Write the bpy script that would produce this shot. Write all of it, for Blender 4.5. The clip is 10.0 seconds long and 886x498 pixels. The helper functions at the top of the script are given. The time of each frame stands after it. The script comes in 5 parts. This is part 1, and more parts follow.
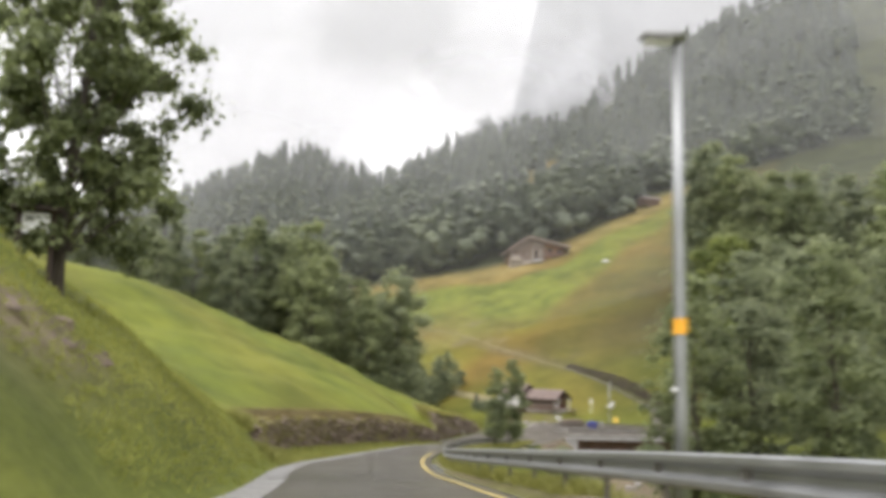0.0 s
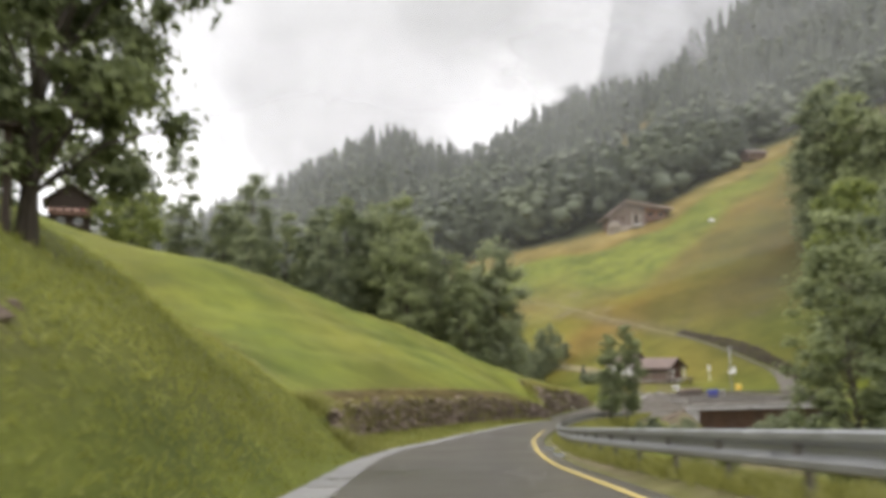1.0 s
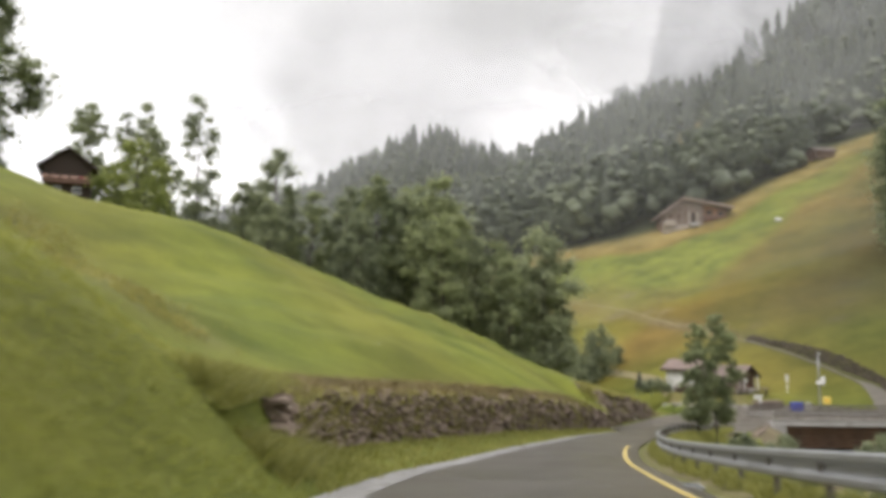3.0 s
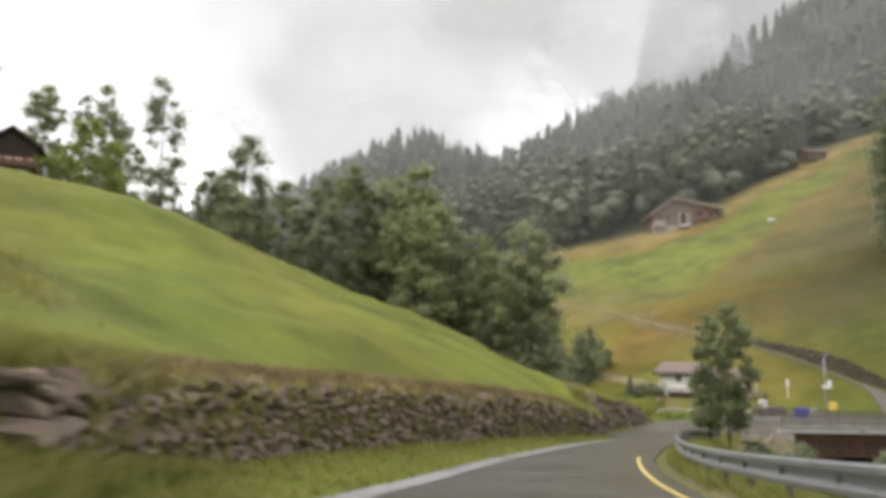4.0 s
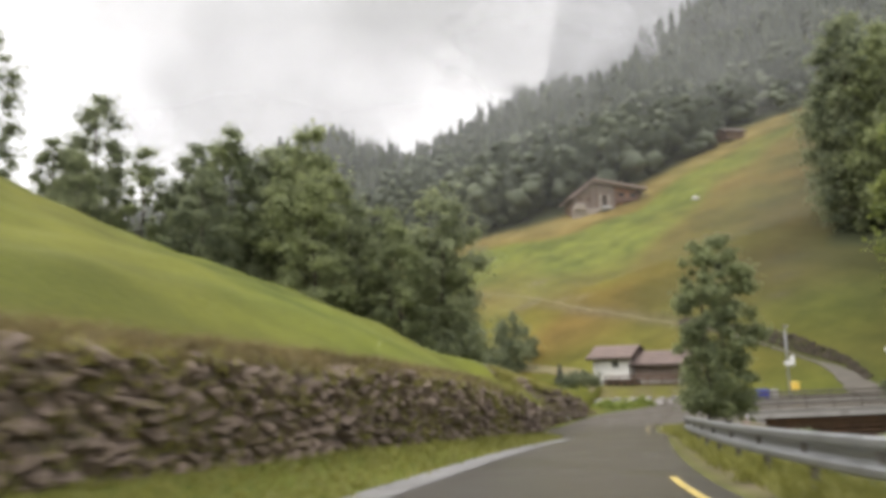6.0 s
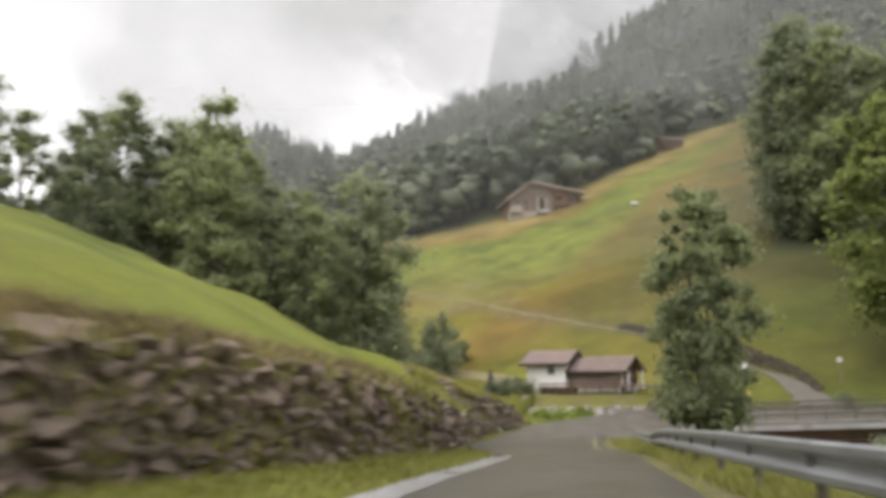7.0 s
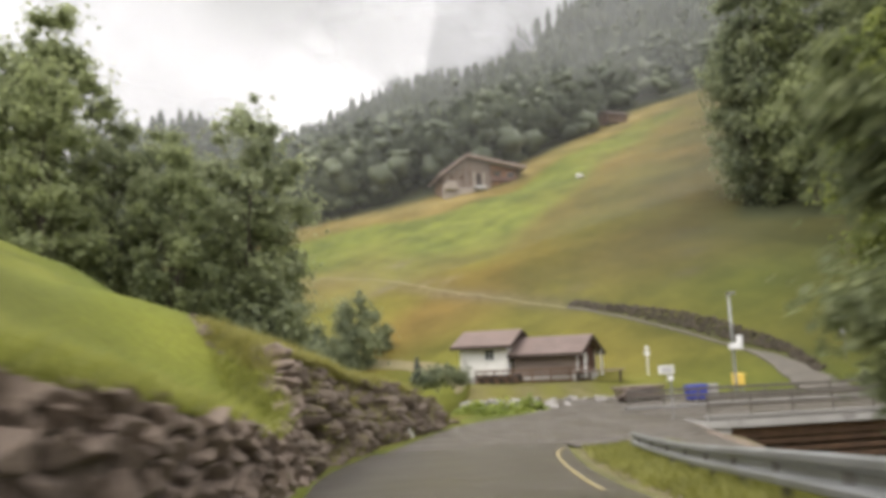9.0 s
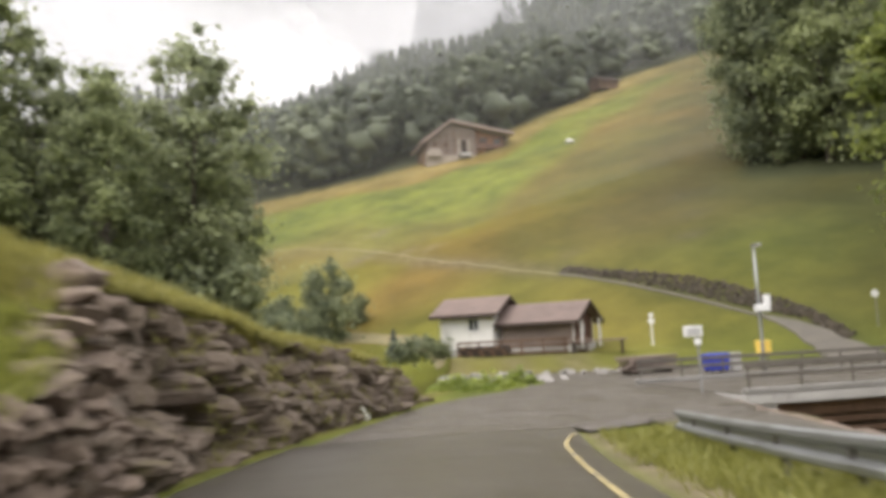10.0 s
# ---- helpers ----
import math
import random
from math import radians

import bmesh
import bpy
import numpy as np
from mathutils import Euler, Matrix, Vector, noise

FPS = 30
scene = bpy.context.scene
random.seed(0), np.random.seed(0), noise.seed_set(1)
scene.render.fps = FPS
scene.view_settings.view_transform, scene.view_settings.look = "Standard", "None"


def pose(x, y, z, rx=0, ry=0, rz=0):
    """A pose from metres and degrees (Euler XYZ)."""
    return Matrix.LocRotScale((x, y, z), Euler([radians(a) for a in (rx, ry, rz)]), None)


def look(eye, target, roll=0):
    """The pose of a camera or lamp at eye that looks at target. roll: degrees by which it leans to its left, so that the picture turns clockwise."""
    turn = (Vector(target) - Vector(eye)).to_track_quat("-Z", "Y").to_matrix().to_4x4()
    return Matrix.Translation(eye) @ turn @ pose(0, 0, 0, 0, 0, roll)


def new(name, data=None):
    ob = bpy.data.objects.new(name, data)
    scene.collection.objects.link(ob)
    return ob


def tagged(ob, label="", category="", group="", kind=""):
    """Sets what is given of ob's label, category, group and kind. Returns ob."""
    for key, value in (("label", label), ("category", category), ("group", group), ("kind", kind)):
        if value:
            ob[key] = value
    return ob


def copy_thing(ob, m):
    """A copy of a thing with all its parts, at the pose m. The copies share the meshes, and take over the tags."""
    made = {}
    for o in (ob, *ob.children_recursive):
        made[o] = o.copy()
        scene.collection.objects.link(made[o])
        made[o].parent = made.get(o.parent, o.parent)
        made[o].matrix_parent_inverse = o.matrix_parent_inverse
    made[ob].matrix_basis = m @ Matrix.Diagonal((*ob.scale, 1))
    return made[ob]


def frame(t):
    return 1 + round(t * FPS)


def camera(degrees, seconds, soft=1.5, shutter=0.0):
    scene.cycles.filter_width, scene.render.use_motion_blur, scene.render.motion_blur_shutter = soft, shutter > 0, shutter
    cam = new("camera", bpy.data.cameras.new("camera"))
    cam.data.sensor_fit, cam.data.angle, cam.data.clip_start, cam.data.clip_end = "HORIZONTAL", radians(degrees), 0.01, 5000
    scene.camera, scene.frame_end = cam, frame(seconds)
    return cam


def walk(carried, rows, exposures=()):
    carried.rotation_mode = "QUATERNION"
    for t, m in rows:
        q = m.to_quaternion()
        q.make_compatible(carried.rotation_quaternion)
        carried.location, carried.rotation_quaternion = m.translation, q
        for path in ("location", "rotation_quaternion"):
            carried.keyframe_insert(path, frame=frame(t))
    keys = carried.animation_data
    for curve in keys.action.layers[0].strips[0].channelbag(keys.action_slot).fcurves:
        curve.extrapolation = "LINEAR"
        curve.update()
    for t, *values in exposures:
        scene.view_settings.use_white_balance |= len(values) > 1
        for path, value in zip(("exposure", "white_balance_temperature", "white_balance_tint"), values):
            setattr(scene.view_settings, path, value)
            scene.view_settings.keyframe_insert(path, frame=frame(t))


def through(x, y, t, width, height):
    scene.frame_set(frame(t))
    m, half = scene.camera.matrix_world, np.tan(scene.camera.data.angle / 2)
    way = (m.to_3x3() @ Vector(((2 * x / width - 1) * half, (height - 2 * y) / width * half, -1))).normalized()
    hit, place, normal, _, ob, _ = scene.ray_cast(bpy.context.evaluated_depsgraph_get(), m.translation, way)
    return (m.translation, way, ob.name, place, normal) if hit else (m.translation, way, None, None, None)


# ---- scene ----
cam = camera(57.0, 10.0, soft=4.6, shutter=0.9)
PATH = [
    (0, (1.477, -7.729, 1.675), (1.639, -5.754, 1.947), 1.5),
    (0.5, (1.715, -4.988, 1.462), (1.757, -3.004, 1.715), 0.5),
    (1, (1.678, -2.269, 1.203), (1.61, -0.282, 1.424), -1.5),
    (1.5, (1.473, 0.547, 0.911), (1.347, 2.528, 1.151), -0.7),
    (2, (1.21, 3.578, 0.598), (1.055, 5.563, 0.792), 0.2),
    (2.5, (1.041, 6.723, 0.276), (0.869, 8.704, 0.492), 0.2),
    (4, (1.169, 16.457, -0.7), (1.038, 18.437, -0.444), 0.4),
    (4.5, (1.225, 19.746, -1.033), (1.133, 21.729, -0.789), 0.9),
    (5, (1.402, 23.227, -1.368), (1.38, 25.21, -1.11), -1.3),
    (6.5, (2.778, 34.514, -2.349), (2.91, 36.492, -2.083), -1.4),
    (7, (3.516, 38.43, -2.63), (3.745, 40.397, -2.348), -1.0),
    (7.5, (4.4, 42.323, -2.881), (4.698, 44.274, -2.556), -1.0),
    (8, (5.39, 46.159, -3.104), (5.737, 48.108, -2.819), -1.4),
    (8.5, (6.425, 49.907, -3.343), (6.8, 51.854, -3.077), -1.6),
    (9, (7.488, 53.63, -3.608), (7.861, 55.576, -3.336), -2.4),
    (9.5, (8.474, 57.289, -3.909), (8.844, 59.243, -3.692), -2.6),
    (10, (9.484, 60.808, -4.233), (9.886, 62.754, -4.011), -2.9),
]
walk(cam, [(t, look(eye, target, roll)) for t, eye, target, roll in PATH], [(0, 0.93, 6650, 12), (1.0, 0.78, 6650, 12), (2.5, 0.76, 6700, 12), (4.0, 0.69, 6700, 12), (6.5, 0.73, 6700, 12), (8.5, 0.88, 6750, 12), (10, 0.98, 6800, 13)])

# ---- world and sun ----
world = bpy.data.worlds.new("overcast_sky")
scene.world = world
world.use_nodes = True
wn, wl = world.node_tree.nodes, world.node_tree.links
wn.clear()
w_out = wn.new("ShaderNodeOutputWorld")
w_bg = wn.new("ShaderNodeBackground")
w_sky = wn.new("ShaderNodeTexSky")
w_sky.sky_type = "NISHITA"
w_sky.sun_disc = False
w_sky.sun_elevation = radians(50)
w_sky.sun_rotation = radians(-70)
w_coord = wn.new("ShaderNodeTexCoord")
w_map = wn.new("ShaderNodeMapping")
w_map.inputs["Scale"].default_value = (1.6, 1.6, 4.0)
w_noise = wn.new("ShaderNodeTexNoise")
w_noise.inputs["Scale"].default_value = 1.5
w_noise.inputs["Detail"].default_value = 3.5
w_noise.inputs["Roughness"].default_value = 0.52
w_ramp = wn.new("ShaderNodeValToRGB")
w_ramp.color_ramp.elements[0].position, w_ramp.color_ramp.elements[0].color = 0.34, (10.2, 10.35, 10.9, 1)
w_ramp.color_ramp.elements[1].position, w_ramp.color_ramp.elements[1].color = 0.55, (15.2, 15.2, 15.4, 1)
w_mix = wn.new("ShaderNodeMix")
w_mix.data_type = "RGBA"
w_mix.inputs["Factor"].default_value = 0.93
wl.new(w_coord.outputs["Generated"], w_map.inputs["Vector"])
wl.new(w_map.outputs["Vector"], w_noise.inputs["Vector"])
wl.new(w_noise.outputs["Fac"], w_ramp.inputs["Fac"])
wl.new(w_sky.outputs["Color"], w_mix.inputs["A"])
wl.new(w_ramp.outputs["Color"], w_mix.inputs["B"])
wl.new(w_mix.outputs["Result"], w_bg.inputs["Color"])
w_bg.inputs["Strength"].default_value = 0.10
wl.new(w_bg.outputs["Background"], w_out.inputs["Surface"])

sun_data = bpy.data.lights.new("sun", "SUN")
sun_data.energy, sun_data.angle, sun_data.color = 0.9, radians(25), (1.0, 0.97, 0.92)
sun = new("sun", sun_data)
sun.matrix_world = look((-40, 20, 60), (0, 40, 0))

# ---- materials ----


def material(name, dark, light, scale=4.0, rough=0.8, bump=0.3, fine=40.0, metal=0.0, island=0.0, stretch=(1, 1, 1), rough_var=0.1, spots=None, dist=0.02):
    """Two-scale noise between two colours, with fine relief. spots: (colour, scale, threshold) for stains."""
    m = bpy.data.materials.new(name)
    m.use_nodes = True
    n, l = m.node_tree.nodes, m.node_tree.links
    b = n["Principled BSDF"]
    co = n.new("ShaderNodeTexCoord")
    mp = n.new("ShaderNodeMapping")
    mp.inputs["Scale"].default_value = stretch
    l.new(co.outputs["Object"], mp.inputs["Vector"])
    big = n.new("ShaderNodeTexNoise")
    big.inputs["Scale"].default_value, big.inputs["Detail"].default_value = scale, 5
    sml = n.new("ShaderNodeTexNoise")
    sml.inputs["Scale"].default_value, sml.inputs["Detail"].default_value = fine, 3
    l.new(mp.outputs["Vector"], big.inputs["Vector"])
    l.new(mp.outputs["Vector"], sml.inputs["Vector"])
    add = n.new("ShaderNodeMath")
    add.operation = "MULTIPLY_ADD"
    add.inputs[1].default_value = 0.45
    l.new(sml.outputs["Fac"], add.inputs[0])
    mul = n.new("ShaderNodeMath")
    mul.operation = "MULTIPLY"
    mul.inputs[1].default_value = 0.55
    l.new(big.outputs["Fac"], mul.inputs[0])
    l.new(mul.outputs[0], add.inputs[2])
    fac = add.outputs[0]
    if island:
        geo = n.new("ShaderNodeNewGeometry")
        obj = n.new("ShaderNodeObjectInfo")
        s1 = n.new("ShaderNodeMath")
        s1.operation = "ADD"
        l.new(geo.outputs["Random Per Island"], s1.inputs[0])
        l.new(obj.outputs["Random"], s1.inputs[1])
        s2 = n.new("ShaderNodeMath")
        s2.operation = "MULTIPLY_ADD"
        s2.inputs[1].default_value, s2.inputs[2].default_value = island, -island
        l.new(s1.outputs[0], s2.inputs[0])
        s3 = n.new("ShaderNodeMath")
        s3.operation = "ADD"
        l.new(fac, s3.inputs[0])
        l.new(s2.outputs[0], s3.inputs[1])
        fac = s3.outputs[0]
    ramp = n.new("ShaderNodeValToRGB")
    ramp.color_ramp.elements[0].position, ramp.color_ramp.elements[1].position = 0.3, 0.7
    ramp.color_ramp.elements[0].color, ramp.color_ramp.elements[1].color = (*dark, 1), (*light, 1)
    l.new(fac, ramp.inputs["Fac"])
    colour = ramp.outputs["Color"]
    if spots:
        sp = n.new("ShaderNodeTexNoise")
        sp.inputs["Scale"].default_value, sp.inputs["Detail"].default_value = spots[1], 4
        l.new(co.outputs["Object"], sp.inputs["Vector"])
        sr = n.new("ShaderNodeMapRange")
        sr.inputs["From Min"].default_value, sr.inputs["From Max"].default_value = spots[2], spots[2] + 0.12
        l.new(sp.outputs["Fac"], sr.inputs["Value"])
        mx = n.new("ShaderNodeMix")
        mx.data_type = "RGBA"
        mx.inputs["B"].default_value = (*spots[0], 1)
        l.new(sr.outputs["Result"], mx.inputs["Factor"])
        l.new(colour, mx.inputs["A"])
        colour = mx.outputs["Result"]
    l.new(colour, b.inputs["Base Color"])
    rr = n.new("ShaderNodeMapRange")
    rr.inputs["From Min"].default_value, rr.inputs["From Max"].default_value = 0.3, 0.7
    rr.inputs["To Min"].default_value, rr.inputs["To Max"].default_value = max(0.02, rough - rough_var), min(1, rough + rough_var)
    l.new(big.outputs["Fac"], rr.inputs["Value"])
    l.new(rr.outputs["Result"], b.inputs["Roughness"])
    b.inputs["Metallic"].default_value = metal
    if bump:
        bp = n.new("ShaderNodeBump")
        bp.inputs["Strength"].default_value, bp.inputs["Distance"].default_value = bump, dist
        l.new(add.outputs[0], bp.inputs["Height"])
        l.new(bp.outputs["Normal"], b.inputs["Normal"])
    return m


def foliage(name, dark, light, through=0.58, patch=0.4, swing=1.6, leaf_var=0.6):
    """Leaves: colour varies by leaf and by tree, some light passes through."""
    m = bpy.data.materials.new(name)
    m.use_nodes = True
    n, l = m.node_tree.nodes, m.node_tree.links
    b = n["Principled BSDF"]
    geo, obj = n.new("ShaderNodeNewGeometry"), n.new("ShaderNodeObjectInfo")
    add = n.new("ShaderNodeMath")
    add.operation = "MULTIPLY_ADD"
    add.inputs[1].default_value = leaf_var
    sc = n.new("ShaderNodeMath")
    sc.operation = "MULTIPLY"
    sc.inputs[1].default_value = 0.4
    l.new(obj.outputs["Random"], sc.inputs[0])
    l.new(geo.outputs["Random Per Island"], add.inputs[0])
    l.new(sc.outputs[0], add.inputs[2])
    ramp = n.new("ShaderNodeValToRGB")
    ramp.color_ramp.elements[0].color, ramp.color_ramp.elements[1].color = (*dark, 1), (*light, 1)
    co = n.new("ShaderNodeTexCoord")
    no = n.new("ShaderNodeTexNoise")
    no.inputs["Scale"].default_value, no.inputs["Detail"].default_value = patch, 2
    l.new(co.outputs["Object"], no.inputs["Vector"])
    va = n.new("ShaderNodeMath")
    va.operation = "MULTIPLY_ADD"
    va.inputs[1].default_value, va.inputs[2].default_value = swing, -0.5 * swing
    l.new(no.outputs["Fac"], va.inputs[0])
    tot = n.new("ShaderNodeMath")
    tot.operation = "ADD"
    tot.use_clamp = True
    l.new(add.outputs[0], tot.inputs[0])
    l.new(va.outputs[0], tot.inputs[1])
    l.new(tot.outputs[0], ramp.inputs["Fac"])
    l.new(ramp.outputs["Color"], b.inputs["Base Color"])
    b.inputs["Roughness"].default_value = 0.6
    tr = n.new("ShaderNodeBsdfTranslucent")
    l.new(ramp.outputs["Color"], tr.inputs["Color"])
    mix = n.new("ShaderNodeMixShader")
    mix.inputs[0].default_value = through
    l.new(b.outputs[0], mix.inputs[1])
    l.new(tr.outputs[0], mix.inputs[2])
    l.new(mix.outputs[0], n["Material Output"].inputs["Surface"])
    return m


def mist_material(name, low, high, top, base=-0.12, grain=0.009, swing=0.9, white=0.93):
    """Hanging cloud and stand-in haze: a white scatterer whose cover grows with height and breaks up in wisps."""
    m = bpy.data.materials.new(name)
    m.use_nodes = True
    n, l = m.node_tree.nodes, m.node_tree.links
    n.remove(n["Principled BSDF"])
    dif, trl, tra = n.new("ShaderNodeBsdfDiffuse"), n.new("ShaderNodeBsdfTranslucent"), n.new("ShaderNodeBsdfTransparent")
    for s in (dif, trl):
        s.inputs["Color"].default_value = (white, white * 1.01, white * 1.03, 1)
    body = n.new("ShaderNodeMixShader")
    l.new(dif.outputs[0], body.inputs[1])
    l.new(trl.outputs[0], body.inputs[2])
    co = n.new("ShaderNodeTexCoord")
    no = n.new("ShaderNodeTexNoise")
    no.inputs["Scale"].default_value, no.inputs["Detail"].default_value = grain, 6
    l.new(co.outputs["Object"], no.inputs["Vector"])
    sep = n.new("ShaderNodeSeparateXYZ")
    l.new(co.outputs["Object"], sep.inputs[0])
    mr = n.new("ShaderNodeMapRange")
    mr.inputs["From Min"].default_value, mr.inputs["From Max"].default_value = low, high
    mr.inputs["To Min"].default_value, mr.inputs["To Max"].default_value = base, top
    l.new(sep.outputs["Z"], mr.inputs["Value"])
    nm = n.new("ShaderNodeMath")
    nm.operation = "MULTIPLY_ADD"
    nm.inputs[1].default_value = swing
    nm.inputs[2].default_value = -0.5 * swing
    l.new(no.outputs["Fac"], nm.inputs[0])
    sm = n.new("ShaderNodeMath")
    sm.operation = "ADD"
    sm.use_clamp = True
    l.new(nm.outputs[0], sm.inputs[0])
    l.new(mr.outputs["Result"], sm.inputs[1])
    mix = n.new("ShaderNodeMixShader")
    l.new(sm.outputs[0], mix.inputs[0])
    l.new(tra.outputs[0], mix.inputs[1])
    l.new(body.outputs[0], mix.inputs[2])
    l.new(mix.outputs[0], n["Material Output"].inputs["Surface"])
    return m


M_ASPHALT = material("wet_asphalt", (0.045, 0.04, 0.033), (0.073, 0.065, 0.053), 0.45, 0.36, 0.12, 120, rough_var=0.05, dist=0.006)
M_YARD = material("worn_asphalt", (0.056, 0.048, 0.038), (0.098, 0.085, 0.068), 0.6, 0.5, 0.3, 60, rough_var=0.2)
M_GUTTER = material("concrete_gutter", (0.11, 0.108, 0.104), (0.27, 0.265, 0.262), 1.5, 0.45, 0.3, 50, rough_var=0.2)
M_YELLOW = material("yellow_road_paint", (0.42, 0.32, 0.09), (0.56, 0.44, 0.15), 3, 0.6, 0.15, 60, spots=((0.12, 0.1, 0.06), 7, 0.62))
M_YELLOWWORN = material("faded_yellow_paint", (0.2, 0.165, 0.08), (0.42, 0.34, 0.16), 2.5, 0.6, 0.15, 50, spots=((0.11, 0.1, 0.08), 4, 0.55))
M_STONE = material("wall_stone", (0.092, 0.069, 0.053), (0.2, 0.153, 0.118), 4.0, 0.9, 1.0, 26, island=0.22, spots=((0.07, 0.066, 0.03), 1.6, 0.64), dist=0.05)
M_OUTCROP = material("outcrop_rock", (0.06, 0.046, 0.034), (0.2, 0.157, 0.12), 1.6, 0.9, 1.0, 16, spots=((0.12, 0.1, 0.045), 1.3, 0.6), dist=0.08)
M_ROCK = material("boulder", (0.1, 0.095, 0.09), (0.34, 0.32, 0.3), 2.0, 0.85, 0.7, 14, island=0.3, dist=0.03)
M_STEEL = material("galvanised_steel", (0.25, 0.26, 0.265), (0.4, 0.41, 0.415), 2.0, 0.45, 0.08, 80, metal=0.75, spots=((0.25, 0.22, 0.19), 3, 0.68))
M_POST = material("dull_steel", (0.2, 0.2, 0.2), (0.34, 0.34, 0.33), 3.0, 0.6, 0.1, 60, metal=0.5)
M_ORANGE = material("orange_band", (0.75, 0.35, 0.02), (0.85, 0.42, 0.04), 3, 0.5, 0.0)
M_WOOD = material("weathered_brown_wood", (0.06, 0.035, 0.022), (0.17, 0.1, 0.06), 1.5, 0.8, 0.5, 30, stretch=(1, 1, 0.15))
M_REDWOOD = material("red_brown_timber", (0.2, 0.1, 0.058), (0.4, 0.205, 0.12), 1.2, 0.8, 0.4, 24, stretch=(0.3, 0.3, 1.5))
M_DARKWOOD = material("dark_timber", (0.02, 0.013, 0.01), (0.055, 0.036, 0.026), 2, 0.8, 0.4, 24)
M_REDDARK = material("dark_red_timber", (0.05, 0.022, 0.018), (0.12, 0.055, 0.042), 1.2, 0.8, 0.4, 24)
M_GREYWOOD = material("grey_timber", (0.12, 0.092, 0.078), (0.26, 0.205, 0.175), 1.5, 0.85, 0.4, 30, stretch=(0.3, 0.3, 1.5))
M_ROOF = material("brown_roof_tile", (0.115, 0.085, 0.075), (0.23, 0.175, 0.155), 1.0, 0.75, 0.5, 14, island=0.2)
M_ROOFPALE = material("weathered_shingle", (0.2, 0.15, 0.13), (0.36, 0.28, 0.25), 1.0, 0.8, 0.5, 14, island=0.2)
M_WHITE = material("white_render", (0.62, 0.61, 0.58), (0.8, 0.79, 0.76), 1.0, 0.85, 0.2, 30, spots=((0.5, 0.48, 0.43), 1.5, 0.6))
M_WHITEPAINT = material("white_paint", (0.7, 0.7, 0.7), (0.82, 0.82, 0.81), 3, 0.5, 0.05)
M_BLUE = material("blue_plastic", (0.02, 0.035, 0.3), (0.035, 0.06, 0.42), 2, 0.45, 0.05)
M_YELLOWBOX = material("yellow_box", (0.72, 0.5, 0.08), (0.82, 0.6, 0.14), 2, 0.5, 0.05)
M_GLASS = material("dark_window_glass", (0.02, 0.022, 0.025), (0.035, 0.04, 0.045), 1, 0.08, 0.0, rough_var=0.03)
M_CONCRETE = material("concrete", (0.27, 0.26, 0.245), (0.45, 0.44, 0.42), 0.8, 0.85, 0.35, 20, spots=((0.16, 0.15, 0.14), 0.9, 0.6))
M_RUST = material("rusty_sheet", (0.09, 0.05, 0.038), (0.22, 0.12, 0.09), 1.2, 0.75, 0.3, 20)
M_BARK = material("bark", (0.025, 0.02, 0.016), (0.085, 0.068, 0.055), 3, 0.9, 0.8, 20, stretch=(1, 1, 0.25), dist=0.03)
M_LEAF = foliage("broad_leaves", (0.13, 0.158, 0.085), (0.36, 0.4, 0.195))
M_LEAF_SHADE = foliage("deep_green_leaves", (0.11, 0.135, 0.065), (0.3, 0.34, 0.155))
M_LEAF_DARK = foliage("dark_leaves", (0.13, 0.156, 0.102), (0.36, 0.395, 0.225))
M_LEAF_BRIGHT = foliage("bright_leaves", (0.13, 0.165, 0.05), (0.36, 0.4, 0.12))
M_BUTTERBUR = foliage("butterbur_leaves", (0.12, 0.17, 0.03), (0.32, 0.37, 0.08))
M_LEAF_FAR = foliage("far_leaves", (0.06, 0.075, 0.048), (0.17, 0.195, 0.112), 0.2, 0.045, 1.5, 0.2)
M_NEEDLE = foliage("spruce_needles", (0.022, 0.03, 0.022), (0.062, 0.074, 0.048), 0.15, 0.1, 2.2)
M_GRASSBLADE = foliage("grass_blades", (0.15, 0.15, 0.034), (0.28, 0.28, 0.07), 0.45)
M_BANKGRASS = foliage("bank_grass_blades", (0.17, 0.185, 0.036), (0.32, 0.335, 0.08), 0.55)
M_DRYGRASS = foliage("dry_grass", (0.11, 0.085, 0.04), (0.28, 0.225, 0.095), 0.4)
M_CRESTGRASS = foliage("olive_grass", (0.16, 0.15, 0.042), (0.34, 0.32, 0.09), 0.45)
# sheet materials; the veil and the thin one also stand in for distance haze
M_HAZE_VEIL = mist_material("haze_veil", -20, 120, 0.1, 0.04, 0.02, 0.05)
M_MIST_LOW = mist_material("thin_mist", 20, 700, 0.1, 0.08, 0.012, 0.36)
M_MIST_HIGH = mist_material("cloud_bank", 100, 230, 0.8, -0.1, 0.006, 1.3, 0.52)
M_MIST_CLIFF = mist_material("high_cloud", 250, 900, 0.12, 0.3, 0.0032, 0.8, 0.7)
M_FLOWER = material("red_flowers", (0.5, 0.1, 0.12), (0.8, 0.55, 0.5), 8, 0.7, 0.0, island=0.5)


